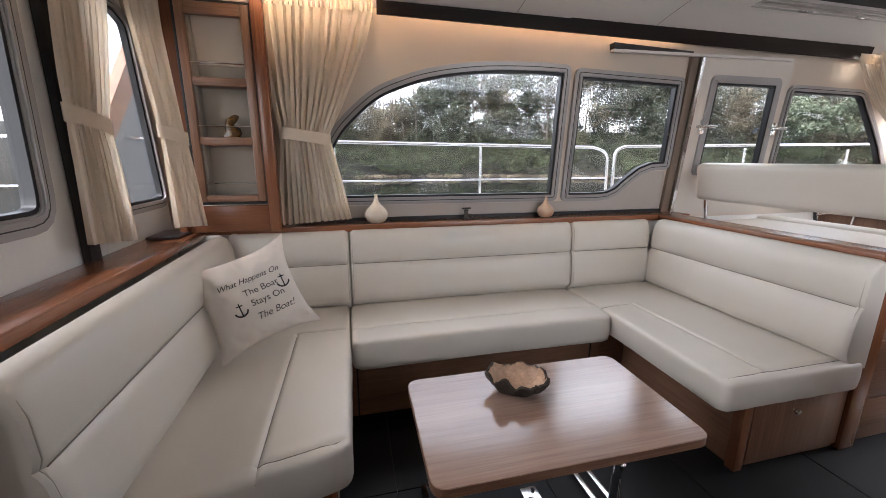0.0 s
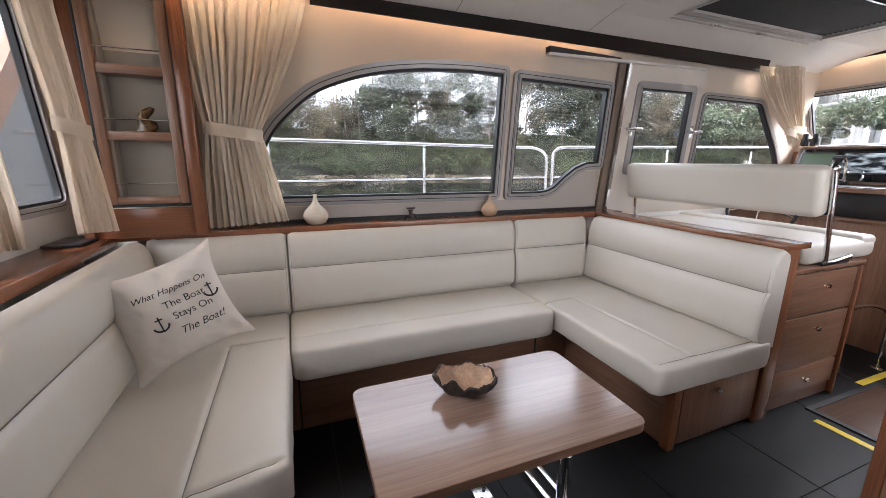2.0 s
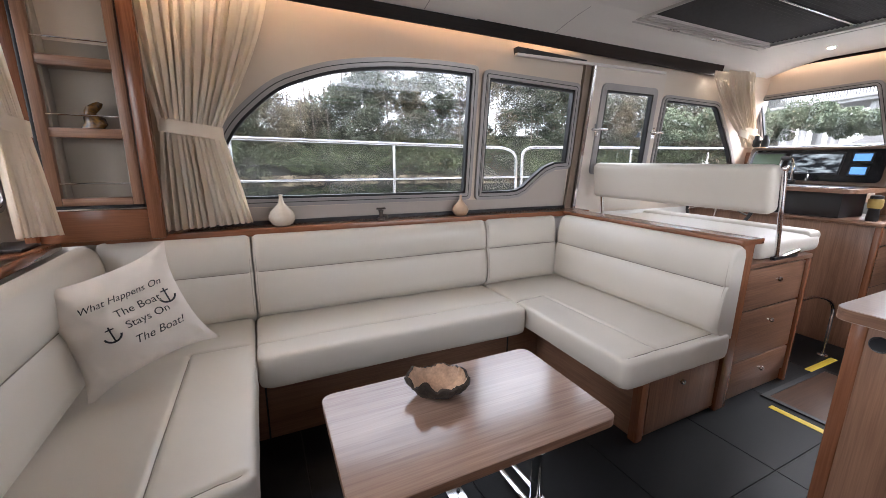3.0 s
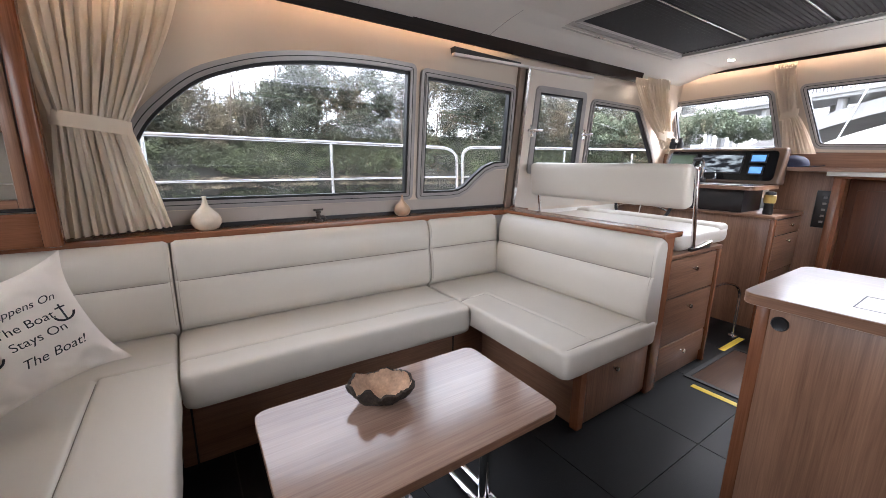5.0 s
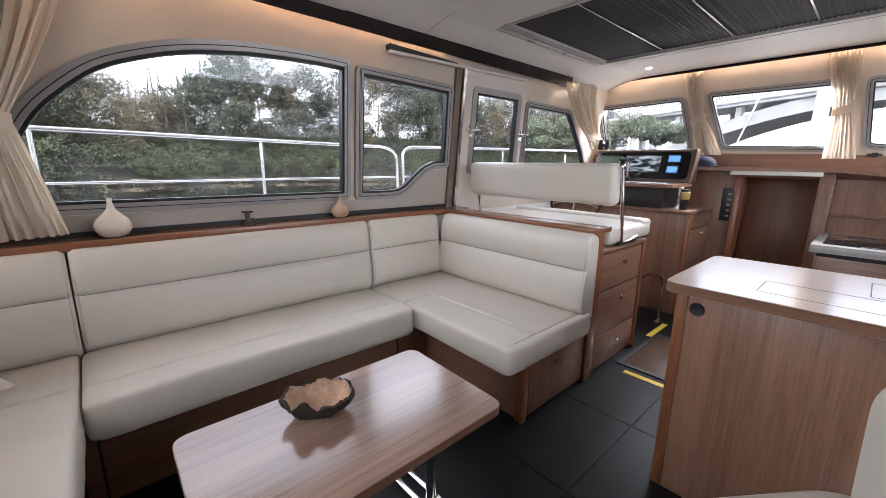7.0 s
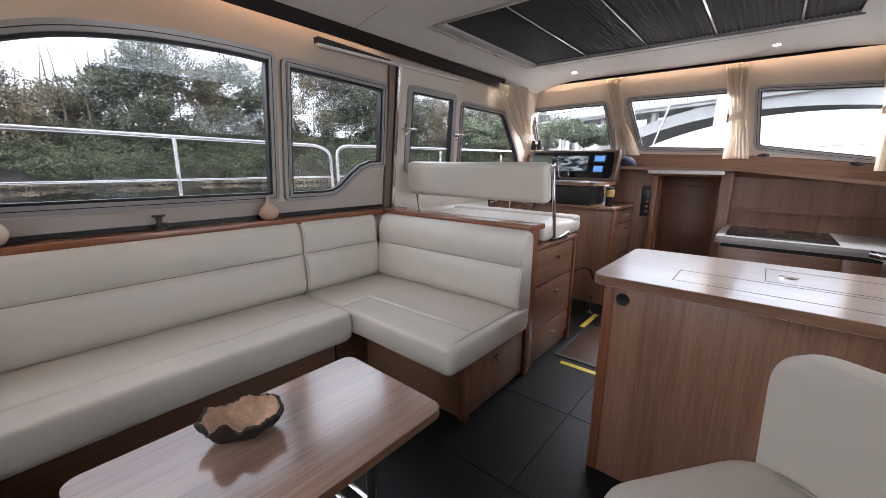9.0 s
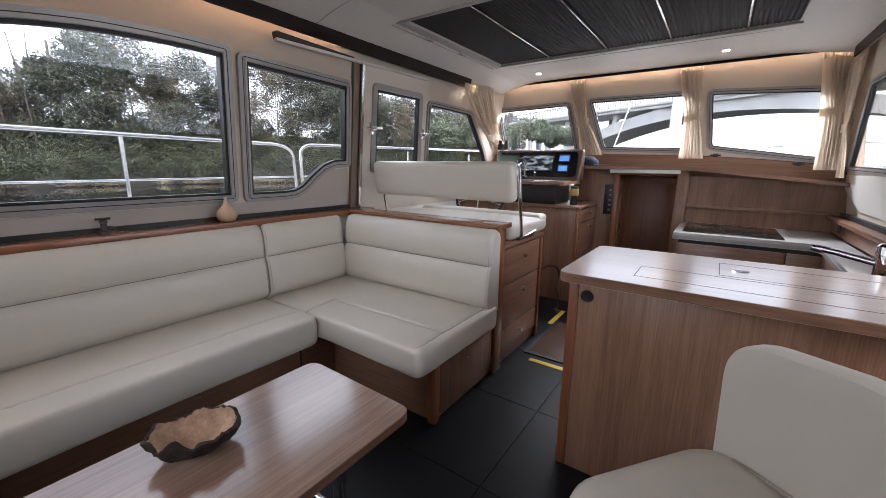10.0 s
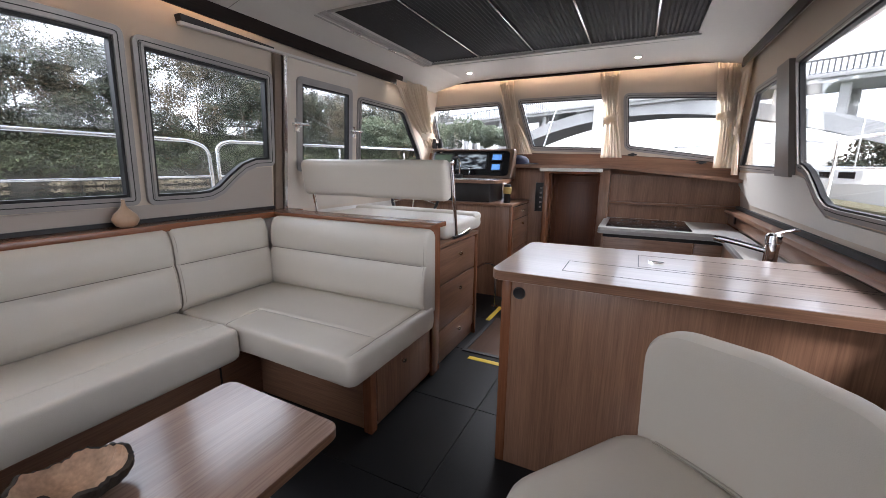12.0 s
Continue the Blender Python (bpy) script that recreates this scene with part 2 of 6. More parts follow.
def soften(loop, r=0.04, n=4):
    """Rounds the sharp corners of a closed 2D loop."""
    out, N = [], len(loop)
    for i in range(N):
        p, q, s = Vector(loop[i - 1]), Vector(loop[i]), Vector(loop[(i + 1) % N])
        a, b = p - q, s - q
        if a.angle(b) > radians(158):
            out.append(tuple(q))
            continue
        k = min(r, a.length * 0.45, b.length * 0.45)
        p0, p1 = q + a.normalized() * k, q + b.normalized() * k
        for j in range(n + 1):
            t = j / n
            out.append(tuple(p0 * (1 - t) ** 2 + q * 2 * t * (1 - t) + p1 * t * t))
    return out


def sheet(loops, place, d0, d1):
    """A plate with holes: loops[0] its outline, the others openings; place(u, v, d) gives the point."""
    bm = bmesh.new()
    es = []
    for lp in loops:
        vs = [bm.verts.new((u, v, 0)) for u, v in lp]
        es += [bm.edges.new((vs[i], vs[(i + 1) % len(vs)])) for i in range(len(vs))]
    bmesh.ops.triangle_fill(bm, edges=es, use_beauty=True, use_dissolve=False, normal=(0, 0, 1))
    g = bmesh.ops.extrude_face_region(bm, geom=bm.faces[:])
    top = {v for v in g["geom"] if isinstance(v, bmesh.types.BMVert)}
    for v in bm.verts:
        v.co = place(v.co.x, v.co.y, d1 if v in top else d0)
    return bm


def ring(outer, width, place, d0, d1):
    """A frame strip that follows a closed loop."""
    inner = offset_loop(outer, width)
    bm = bmesh.new()
    n = len(outer)
    L = [[bm.verts.new(place(u, v, d)) for u, v in lp] for lp, d in ((outer, d0), (outer, d1), (inner, d1), (inner, d0))]
    for A, B in zip(L, L[1:] + L[:1]):
        for i in range(n):
            bm.faces.new((A[i], A[(i + 1) % n], B[(i + 1) % n], B[i]))
    return bm


def place_port(u, v, d=0.0):
    """Port side: u forward, v height, d into the saloon; the side leans inward."""
    return Vector((u, 2.461 - 0.182 * (v - 1.039) - d, v))


def window_unit(name, loop, place, label, frame_w=0.045, proud=0.022, back=-0.03, kind="structure"):
    """A window: painted frame, black gasket, glass."""
    top = thing(name, (0, 0, 0), label, "window", kind=kind)
    obj("window_frame", ring(offset_loop(loop, -0.012), frame_w, place, -0.004, proud), GREY, top)
    obj("frame_groove", ring(offset_loop(loop, frame_w * 0.22), 0.004, place, proud - 0.004, proud + 0.0012), BLACK, top, "dark groove in the frame")
    obj("inner_bead", ring(offset_loop(loop, frame_w * 0.45), 0.012, place, proud - 0.002, proud + 0.007), GREY, top)
    obj("gasket", ring(offset_loop(loop, frame_w - 0.014), 0.016, place, back - 0.01, proud - 0.006), BLACK, top, "black rubber gasket")
    bm = sheet([offset_loop(loop, frame_w - 0.006)], place, back, back + 0.005)
    g = obj("pane", bm, GLASS, top, "tinted glass pane", smooth=False)
    g.visible_shadow = False
    return top


# ---- structure ----
def flowing(pts, n=4):
    """A smooth run through points, their ends kept."""
    P = [Vector(p) for p in pts]
    P = [2 * P[0] - P[1]] + P + [2 * P[-1] - P[-2]]
    out = []
    for i in range(1, len(P) - 2):
        p0, p1, p2, p3 = P[i - 1:i + 3]
        for k in range(n):
            t = k / n
            out.append(tuple(0.5 * (2 * p1 + (p2 - p0) * t + (2 * p0 - 5 * p1 + 4 * p2 - p3) * t * t + (3 * p1 - p0 - 3 * p2 + p3) * t ** 3)))
    return out + [tuple(P[-2])]


W1 = soften([(-0.12, 1.068), (1.39, 1.065)] + flowing([(1.345, 1.878), (1.1, 1.88), (0.844, 1.869), (0.68, 1.852), (0.512, 1.824), (0.36, 1.782), (0.178, 1.705), (0.03, 1.585), (-0.07, 1.47), (-0.16, 1.3)]), 0.03)
W2 = soften([(1.45, 1.06), (1.72, 1.06), (1.80, 1.068), (1.87, 1.10), (1.95, 1.175), (2.03, 1.238), (2.11, 1.268), (2.248, 1.276), (2.188, 1.849), (1.405, 1.866)], 0.03)
W3 = soften([(2.468, 1.237), (3.075, 1.237), (2.975, 1.872), (2.408, 1.868)], 0.03)
W4 = soften([(3.20, 1.25), (4.47, 1.25), (4.28, 1.46), (3.855, 1.842), (3.115, 1.848)], 0.06)
wall = obj("wall_port", sheet([[(-0.985, 0.90), (4.75, 0.90), (4.6, 2.2), (-0.985, 2.2)], W1, W2, W3, W4], place_port, -0.022, 0.0), LINING, smooth=False)
tagged(wall, "cream lined cabin side with cut-out windows", "wall", kind="structure")
GREIGE = material("greige_side_panel", (0.47, 0.415, 0.365), 0.55, vary=0.04, scale=3, bump=0.1, bump_scale=300)
lp_ = obj("wall_port_panel", sheet([[(-0.32, 0.95), (2.275, 0.95), (2.242, 1.258), (2.11, 1.25), (2.03, 1.22), (1.95, 1.157), (1.87, 1.082), (1.80, 1.05), (-0.32, 1.05)]], place_port, 0.001, 0.005), GREIGE, smooth=False)
tagged(lp_, "greige panel below the cabin windows", "panel", kind="structure")
low = obj("wall_port_lower", box((-1.1, 2.487, -0.02), (4.75, 2.55, 0.94)), GELCOAT)
tagged(low, "plain white hull side behind the settee", "wall", kind="structure")
window_unit("window_1", W1, place_port, "large arched cabin window with grey metal frame", 0.045, 0.022, -0.012)
window_unit("window_2", W2, place_port, "cabin window with curved lower corner and grey frame", 0.045, 0.022, -0.012)
window_unit("window_4", W4, place_port, "raked side window by the helm with grey frame", 0.036, 0.016, -0.015)

# sliding side door by the helm
door = thing("door_1", (0, 0, 0), "white sliding side door with a narrow window", "door", kind="structure")
obj("door_leaf", sheet([[(2.36, 0.93), (3.17, 0.93), (3.055, 2.0), (2.285, 1.99)], offset_loop(W3, 0.004)], place_port, 0.004, 0.028), DOORPAINT, door, smooth=False)
obj("door_window_frame", ring(offset_loop(W3, -0.015), 0.046, place_port, 0.026, 0.042), GREY, door)
obj("gasket", ring(offset_loop(W3, 0.028), 0.014, place_port, 0.0, 0.04), BLACK, door)
g = obj("pane", sheet([offset_loop(W3, 0.03)], place_port, 0.012, 0.016), GLASS, door, smooth=False)
g.visible_shadow = False
for u in (2.42, 3.06):
    h = obj("door_handle", tube([place_port(u - 0.075, 1.555, 0.075), place_port(u + 0.075, 1.56, 0.075)], 0.009), CHROME, door, "chrome grab handle")
    obj("handle_foot", tube([place_port(u, 1.557, 0.03), place_port(u, 1.557, 0.075)], 0.014), CHROME, h)
    obj("handle_plate", box(place_port(u - 0.02, 1.51, 0.036), place_port(u + 0.02, 1.60, 0.030), 0.003), CHROME, h)
post = thing("door_post", (0, 0, 0), "grey and bronze door post beside the sliding door", "door post", kind="structure")
obj("post_body", sheet([[(2.285, 0.93), (2.345, 0.93), (2.255, 1.99), (2.2, 1.99)]], place_port, 0.004, 0.03), material("bronze_post", (0.26, 0.2, 0.155), 0.35, metal=0.5), post, smooth=False)
obj("post_strip", sheet([[(2.35, 0.93), (2.375, 0.93), (2.285, 1.99), (2.262, 1.99)]], place_port, 0.004, 0.05), STEEL, post, "bright steel edge", smooth=False)

# ceiling, crowned towards the sides
def crown(y):
    k = max(0.0, abs(y - 0.85) - 0.95)
    return 2.19 - (0.12 if y > 0 else 0.055) * (min(k, 0.7) / 0.55) ** 1.6


HX0, HX1, HY0, HY1 = 2.27, 3.62, -0.2, 1.86
bm = bmesh.new()
xs = [-1.1, 0.2, 1.3, HX0, 2.9, HX1, 4.1, 4.47]
ys = [-0.85, -0.7, -0.55, -0.4, HY0, 0.4, 0.9, 1.4, HY1, 2.0, 2.1, 2.2, 2.3]
V = {(i, j): bm.verts.new((x, y, crown(y))) for i, x in enumerate(xs) for j, y in enumerate(ys)}
for i in range(len(xs) - 1):
    for j in range(len(ys) - 1):
        if HX0 <= xs[i] < HX1 and HY0 <= ys[j] < HY1:
            continue
        bm.faces.new((V[i, j], V[i + 1, j], V[i + 1, j + 1], V[i, j + 1]))
g = bmesh.ops.extrude_face_region(bm, geom=bm.faces[:])
for v in g["geom"]:
    if isinstance(v, bmesh.types.BMVert):
        v.co.z += 0.03
tagged(obj("ceiling", bm, CEILING, smooth=False), "off-white panelled cabin ceiling with crowned sides", "ceiling", kind="structure")
roof = obj("roof", box((-1.6, -1.3, 2.32), (5.0, 2.7, 2.38), 0.02), GELCOAT)
tagged(roof, "white cabin roof above the ceiling", "roof", kind="structure")
for x in (0.95, 1.85):
    bm = bmesh.new()
    for ya, yb in zip([1.9, 2.0, 2.1], [2.0, 2.1, 2.2]):
        for v in add_box(bm, (x, ya, 0.0), (x + 0.004, yb, 0.004)):
            v.co.z += crown(v.co.y) - 0.0015
    j = obj("ceiling_joint", bm, GREY)
    tagged(j, "thin joint between ceiling panels", "trim", kind="structure")
fj = obj("ceiling_joint", box((HX1 + 0.12, -0.5, 2.1865), (HX1 + 0.124, 2.0, 2.189), 0), GREY)
tagged(fj, "thin joint between ceiling panels", "trim", kind="structure")

# sliding roof hatch with its pleated blind
hatch = thing("roof_hatch", (HX0, 0.8, 2.182), "roof hatch closed by a dark pleated blind", "roof hatch")
bm = bmesh.new()
n = 150
rows = []
for k in range(n + 1):
    y = HY0 - 0.01 + (HY1 - HY0 + 0.02) * k / n - 0.8
    z = 0.012 + (0.008 if k % 2 else 0.0)
    rows.append([bm.verts.new((x, y, z)) for x in (-0.01, HX1 - HX0 + 0.01)])
for A, B in zip(rows, rows[1:]):
    bm.faces.new((A[0], A[1], B[1], B[0]))
obj("pleated_blind", bm, material("dark_blind_fabric", (0.03, 0.03, 0.032), 0.7, vary=0.2, scale=30), hatch, smooth=False)
for y in (0.057, 0.489, 0.923, 1.382):
    obj("blind_bar", box((-0.0, y - 0.806, 0.0), (HX1 - HX0, y - 0.794, 0.01), 0.002), STEEL, hatch, "bright metal blind bar")
obj("hatch_cover", box((-0.05, HY0 - 0.85, 0.03), (HX1 - HX0 + 0.05, HY1 - 0.75, 0.05)), BLACK, hatch)
tray = material("hatch_rail_paint", (0.55, 0.53, 0.5), 0.3, metal=0.2)
for y, w in ((1.865, 0.014), (1.895, 0.02), (1.945, 0.012), (1.985, 0.018)):
    obj("hatch_rail", box((-0.02, y - 0.8, -0.014), (HX1 - HX0 + 0.02, y + w - 0.8, 0.006), 0.003), tray, hatch)
obj("rail_tray", box((-0.02, 1.86 - 0.8, -0.006), (HX1 - HX0 + 0.02, 2.005 - 0.8, 0.002), 0.002), tray, hatch)
for x in (0.30, 0.75):
    obj("catch", box((x, 1.915 - 0.8, -0.02), (x + 0.09, 1.94 - 0.8, -0.002), 0.004), CHROME, hatch, "chrome catch")
obj("edge_trim", box((-0.012, HY0 - 0.82, -0.008), (0.0, HY1 - 0.8, 0.01), 0.002), tray, hatch)
obj("edge_trim", box((HX1 - HX0, HY0 - 0.82, -0.008), (HX1 - HX0 + 0.014, HY1 - 0.8, 0.01), 0.002), tray, hatch)

# dark valance along the top of the cabin sides
vl = obj("valance_port", sheet([[(0.19, 2.052), (1.3, 2.045), (3.68, 2.03), (3.68, 2.14), (1.40, 2.15), (1.34, 2.15), (1.28, 2.113), (0.19, 2.113)]], place_port, 0.05, 0.062), DARKWOOD, smooth=False)
tagged(vl, "dark wooden valance along the cabin side", "valance", kind="structure")
vs_ = obj("valance_starboard", box((-1.0, -0.60, 2.075), (4.30, -0.585, 2.16), 0.004), DARKWOOD)
tagged(vs_, "dark wooden valance along the cabin side", "valance", kind="structure")
LED = glowing("warm_led", (1.0, 0.62, 0.34), 4.5)
DIMLED = glowing("dim_warm_led", (1.0, 0.74, 0.52), 2.8)
# Curtain strip is added out of view, under the ceiling, to brighten the curtain.
CURTAINLED = glowing("bright_warm_led", (1.0, 0.74, 0.48), 7.0)
for nm, lo, hi in (("led_strip", (0.2, 2.222, 2.106), (2.1, 2.230, 2.112)), ("led_strip", (-0.42, 2.122, 2.124), (0.19, 2.132, 2.131)), ("led_strip", (0.5, -0.70, 2.12), (4.4, -0.69, 2.126)), ("led_strip", (4.478, -0.6, 2.170), (4.483, 2.2, 2.176))):
    tagged(obj(nm, box(lo, hi, 0.0), DIMLED if lo[0] > 4 else CURTAINLED if hi[0] < 0.5 else LED), "warm LED strip kept out of sight near the ceiling", "LED strip")

fe = obj("ceiling_edge", box((4.462, -0.72, 2.172), (4.476, 2.2, 2.192), 0.003), DARKWOOD)
tagged(fe, "thin dark edge along the front of the ceiling", "trim", kind="structure")


def spot(x, y, z):
    s = thing("ceiling_spotlight", (x, y, z), "small round recessed ceiling spotlight, lit", "spotlight", "ceiling spotlights")
    obj("rim", lathe([(0.022, 0), (0.032, -0.004), (0.034, -0.001), (0.034, 0.004), (0.022, 0.004)]), CHROME, s)
    obj("lens", lathe([(0.001, -0.002), (0.022, -0.002), (0.022, 0.0), (0.001, 0.0)]), glowing("spot_glow", (1.0, 0.9, 0.76), 9.0), s)
    return s


s0 = spot(4.1, 1.685, 2.186)
for x, y in ((4.12, 0.17), (1.2, 0.5), (1.2, 1.4), (-0.3, 0.9)):
    copy_thing(s0, pose(x, y, 2.186))
rl = thing("reading_light", (3.62, 2.2, 2.06), "small white reading light at the valance, lit", "lamp")
obj("body", box((-0.05, -0.03, -0.02), (0.05, 0.0, 0.0), 0.006), GELCOAT, rl)
obj("lens", box((-0.04, -0.028, -0.024), (0.04, -0.004, -0.02), 0.002), glowing("reading_glow", (1.0, 0.95, 0.85), 6.0), rl)

# roller blind box above window 2
rb = thing("blind_cassette", (0, 0, 0), "slim black and white blind cassette above the window", "blind cassette")
obj("cassette", sheet([[(1.61, 1.982), (2.18, 1.985), (2.18, 2.003), (1.60, 2.018)]], place_port, 0.0, 0.05), PLASTIC, rb, smooth=False)
obj("face_strip", sheet([[(1.595, 1.966), (3.0, 1.992), (3.0, 2.006), (1.595, 1.981)]], place_port, 0.03, 0.06), GELCOAT, rb, smooth=False)


# ---- front of the cabin ----
def place_front(u, v, d=0.0):
    """Front: u to port, v height, d aft into the cabin."""
    return Vector((4.60 + 0.10 * (1.5 - v) - d, u, v))


F1 = soften([(1.375, 1.44), (2.27, 1.44), (2.36, 1.942), (1.50, 1.962)], 0.05)
F2 = soften([(0.29, 1.435), (1.14, 1.462), (1.305, 1.972), (0.37, 1.972)], 0.05)
F3 = soften([(-0.59, 1.348), (0.208, 1.462), (0.262, 1.965), (-0.55, 1.922)], 0.05)
fw = obj("wall_front", sheet([[(-0.85, 1.16), (0.4, 1.28), (2.50, 1.28), (2.42, 2.2), (-0.72, 2.2)], F1, F2, F3], place_front, -0.05, 0.0), LINING, smooth=False)
tagged(fw, "cream lined windscreen surround", "wall", kind="structure")
for nm, F in (("windscreen_1", F1), ("windscreen_2", F2), ("windscreen_3", F3)):
    window_unit(nm, F, place_front, "raked windscreen pane in a grey frame", 0.034, 0.016, -0.012)
hd = obj("ceiling_front_trim", box((4.460, -0.72, 2.166), (4.472, 2.35, 2.19), 0.003), DARKWOOD)
tagged(hd, "dark trim line at the front of the ceiling", "trim", kind="structure")
cope = obj("front_coping", sheet([[(4.47, -0.75), (4.62, -0.75), (4.62, 2.35), (4.47, 2.35)]], lambda u, v, d: Vector((u, v, 2.215 + d)), 0, 0.02), LINING, smooth=False)
tagged(cope, "cream headlining above the windscreen", "trim", kind="structure")
for i, (u, v) in enumerate(((0.14, 1.405), (-0.44, 1.335))):
    la = thing("window_latch", tuple(place_front(u, v, 0.02)), "black window latch on the windscreen frame", "latch", "window latches")
    obj("lever", box((-0.03, -0.04, -0.008), (-0.012, 0.04, 0.008), 0.004), PLASTIC, la)
    obj("mount", box((-0.02, -0.018, -0.016), (0.004, 0.018, 0.016), 0.004), PLASTIC, la)

fas = obj("front_fascia", sheet([[(-0.80, 1.18), (0.3, 1.26), (2.40, 1.26), (2.40, 1.428), (0.80, 1.418), (0.345, 1.408), (-0.12, 1.376), (-0.615, 1.326), (-0.80, 1.304)]], place_front, 0.004, 0.022), WOOD["y"], smooth=False)
tagged(fas, "walnut fascia under the windscreen panes", "panel", kind="structure")
fgap = obj("fascia_gap", sheet([[(-0.72, 1.29), (-0.12, 1.35), (0.345, 1.385), (1.4, 1.415), (1.4, 1.43), (0.345, 1.41), (-0.12, 1.38), (-0.72, 1.325)]], place_front, 0.001, 0.004), BLACK, smooth=False)
tagged(fgap, "dark gap between fascia and windscreen frames", "trim", kind="structure")

# lower front: wooden ledge, pillar, companionway door, galley back panel
ledge = obj("front_ledge", sheet([[(-0.85, 4.40), (0.3, 4.33), (1.40, 4.30), (2.44, 4.3), (2.44, 4.66), (-0.85, 4.66)]], lambda u, v, d: Vector((v, u, (1.30 if u > 0.2 else 1.30 + 0.115 * (u - 0.2)) + d)), -0.03, 0.0), WOOD["y"], smooth=False)
tagged(ledge, "walnut ledge below the windscreen", "ledge", kind="structure")
gp = obj("galley_back_panel", sheet([[(-0.82, 0.72), (0.31, 0.72), (0.31, 1.285), (0.1, 1.28), (-0.82, 1.165)]], lambda u, v, d: Vector((4.56 - d, u, v)), 0.0, 0.02), WOOD["z"], smooth=False)
tagged(gp, "walnut panel behind the galley counter", "panel", kind="structure")
gl = obj("galley_panel_rail", box((4.50, -0.80, 0.925), (4.545, 0.31, 0.95), 0.006), WOOD["y"])
tagged(gl, "narrow walnut rail along the galley panel", "trim", kind="structure")
jamb = obj("door_jamb", box((4.40, 0.31, 0.0), (4.60, 0.40, 1.27), 0.006), WOOD["z"])
tagged(jamb, "walnut jamb beside the companionway", "trim", kind="structure")
DOORWOOD = timber("dark_mahogany_door", (0.17, 0.06, 0.027), (0.08, 0.028, 0.013), "z", 0.42)
cd = thing("door_2", (4.70, 0.63, 0.0), "dark mahogany companionway door in a recess", "door", kind="structure")
obj("door_leaf", box((0, -0.24, -0.3), (0.03, 0.27, 1.21), 0.004), DOORWOOD, cd)
for y0, y1 in ((-0.19, 0.22),):
    obj("door_panel", box((-0.008, y0, 0.1), (0.002, y1, 1.12), 0.006), DOORWOOD, cd)
for y in (-0.20, -0.14):
    obj("door_knob", lathe([(0.002, 0.022), (0.012, 0.02), (0.014, 0.012), (0.007, 0.006), (0.007, 0)], (0, 0, 0), 14), BRASS, cd).matrix_basis = pose(-0.001, y, 0.41, 0, -90, 0)
for lo, hi in (((4.40, 0.40, 1.215), (4.70, 0.95, 1.27)),):
    tagged(obj("door_header", box(lo, hi, 0.004), REDWOOD["y"]), "mahogany header above the companionway", "trim", kind="structure")
tagged(obj("header_strip", box((4.33, 0.38, 1.235), (4.40, 0.98, 1.27), 0.006), GELCOAT), "pale sliding-hatch strip over the companionway", "trim", kind="structure")
tagged(obj("recess_side", box((4.42, 0.90, 0.0), (4.75, 0.95, 1.215), 0.004), REDWOOD["z"]), "mahogany lining of the companionway", "wall", kind="structure")
tagged(obj("recess_back", box((4.74, 0.30, -0.3), (4.78, 1.0, 1.3), 0), REDWOOD["z"]), "mahogany lining of the companionway", "wall", kind="structure")
pil = thing("helm_pillar", (4.62, 1.15, 0.0), "walnut pillar cabinet with a black switch panel", "cabinet")
obj("body", box((-0.14, -0.20, 0.0), (0.14, 0.22, 1.27), 0.006), WOOD["z"], pil)
pn = obj("switch_panel", box((-0.150, -0.195, 0.81), (-0.139, -0.108, 1.115), 0.004), PLASTIC, pil, "black switch panel")
for k in range(5):
    obj("switch", box((-0.153, -0.18, 0.85 + k * 0.05), (-0.149, -0.155, 0.868 + k * 0.05), 0.002), GREY, pn)

# starboard side
def place_star(u, v, d=0.0):
    return Vector((u, -0.76 + 0.10 * (v - 1.1) + d, v))


S1 = soften([(3.48, 1.257), (4.56, 1.283), (4.12, 1.875), (3.555, 1.878)], 0.035)
S2 = soften([(1.0, 1.07), (2.58, 1.075), (2.72, 1.083), (2.81, 1.12), (2.90, 1.19), (2.98, 1.245), (3.06, 1.275), (3.13, 1.283), (3.265, 1.895), (2.58, 1.92), (1.0, 1.96)], 0.03)
sw = obj("wall_starboard", sheet([[(-1.1, 0.0), (4.66, 0.0), (4.66, 2.2), (-1.1, 2.2)], S1, S2], place_star, -0.022, 0.0), LINING, smooth=False)
tagged(sw, "cream lined cabin side with windows", "wall", kind="structure")
for nm, S in (("window_5", S1), ("window_6", S2)):
    window_unit(nm, S, place_star, "starboard cabin window in a grey frame", 0.034, 0.014, -0.008)
gw = obj("starboard_panel", sheet([[(0.8, 0.985), (2.56, 0.985), (4.10, 1.0), (4.55, 1.14), (4.55, 1.25), (3.2, 1.25), (3.0, 1.235), (2.85, 1.12), (2.7, 1.055), (0.8, 1.04)]], place_star, 0.002, 0.016), GELCOAT, smooth=False)
tagged(gw, "white moulded panel under the window", "panel", kind="structure")
mul = obj("window_mullion", sheet([[(3.19, 1.235), (3.455, 1.24), (3.53, 1.905), (3.31, 1.91)]], place_star, 0.003, 0.034), material("taupe_mullion", (0.24, 0.225, 0.21), 0.35, vary=0.05), smooth=False)
tagged(mul, "broad grey mullion between the starboard windows", "trim", kind="structure")
sgap = obj("ledge_gap", box((-1.0, -0.752, 0.934), (4.45, -0.728, 0.962), 0), BLACK)
tagged(sgap, "black gap above the starboard ledge", "trim", kind="structure")
stl = obj("starboard_ledge", box((-1.0, -0.76, 0.90), (4.50, -0.66, 0.93), 0.006), WOOD["x"])
tagged(stl, "walnut ledge along the cabin side", "ledge", kind="structure")
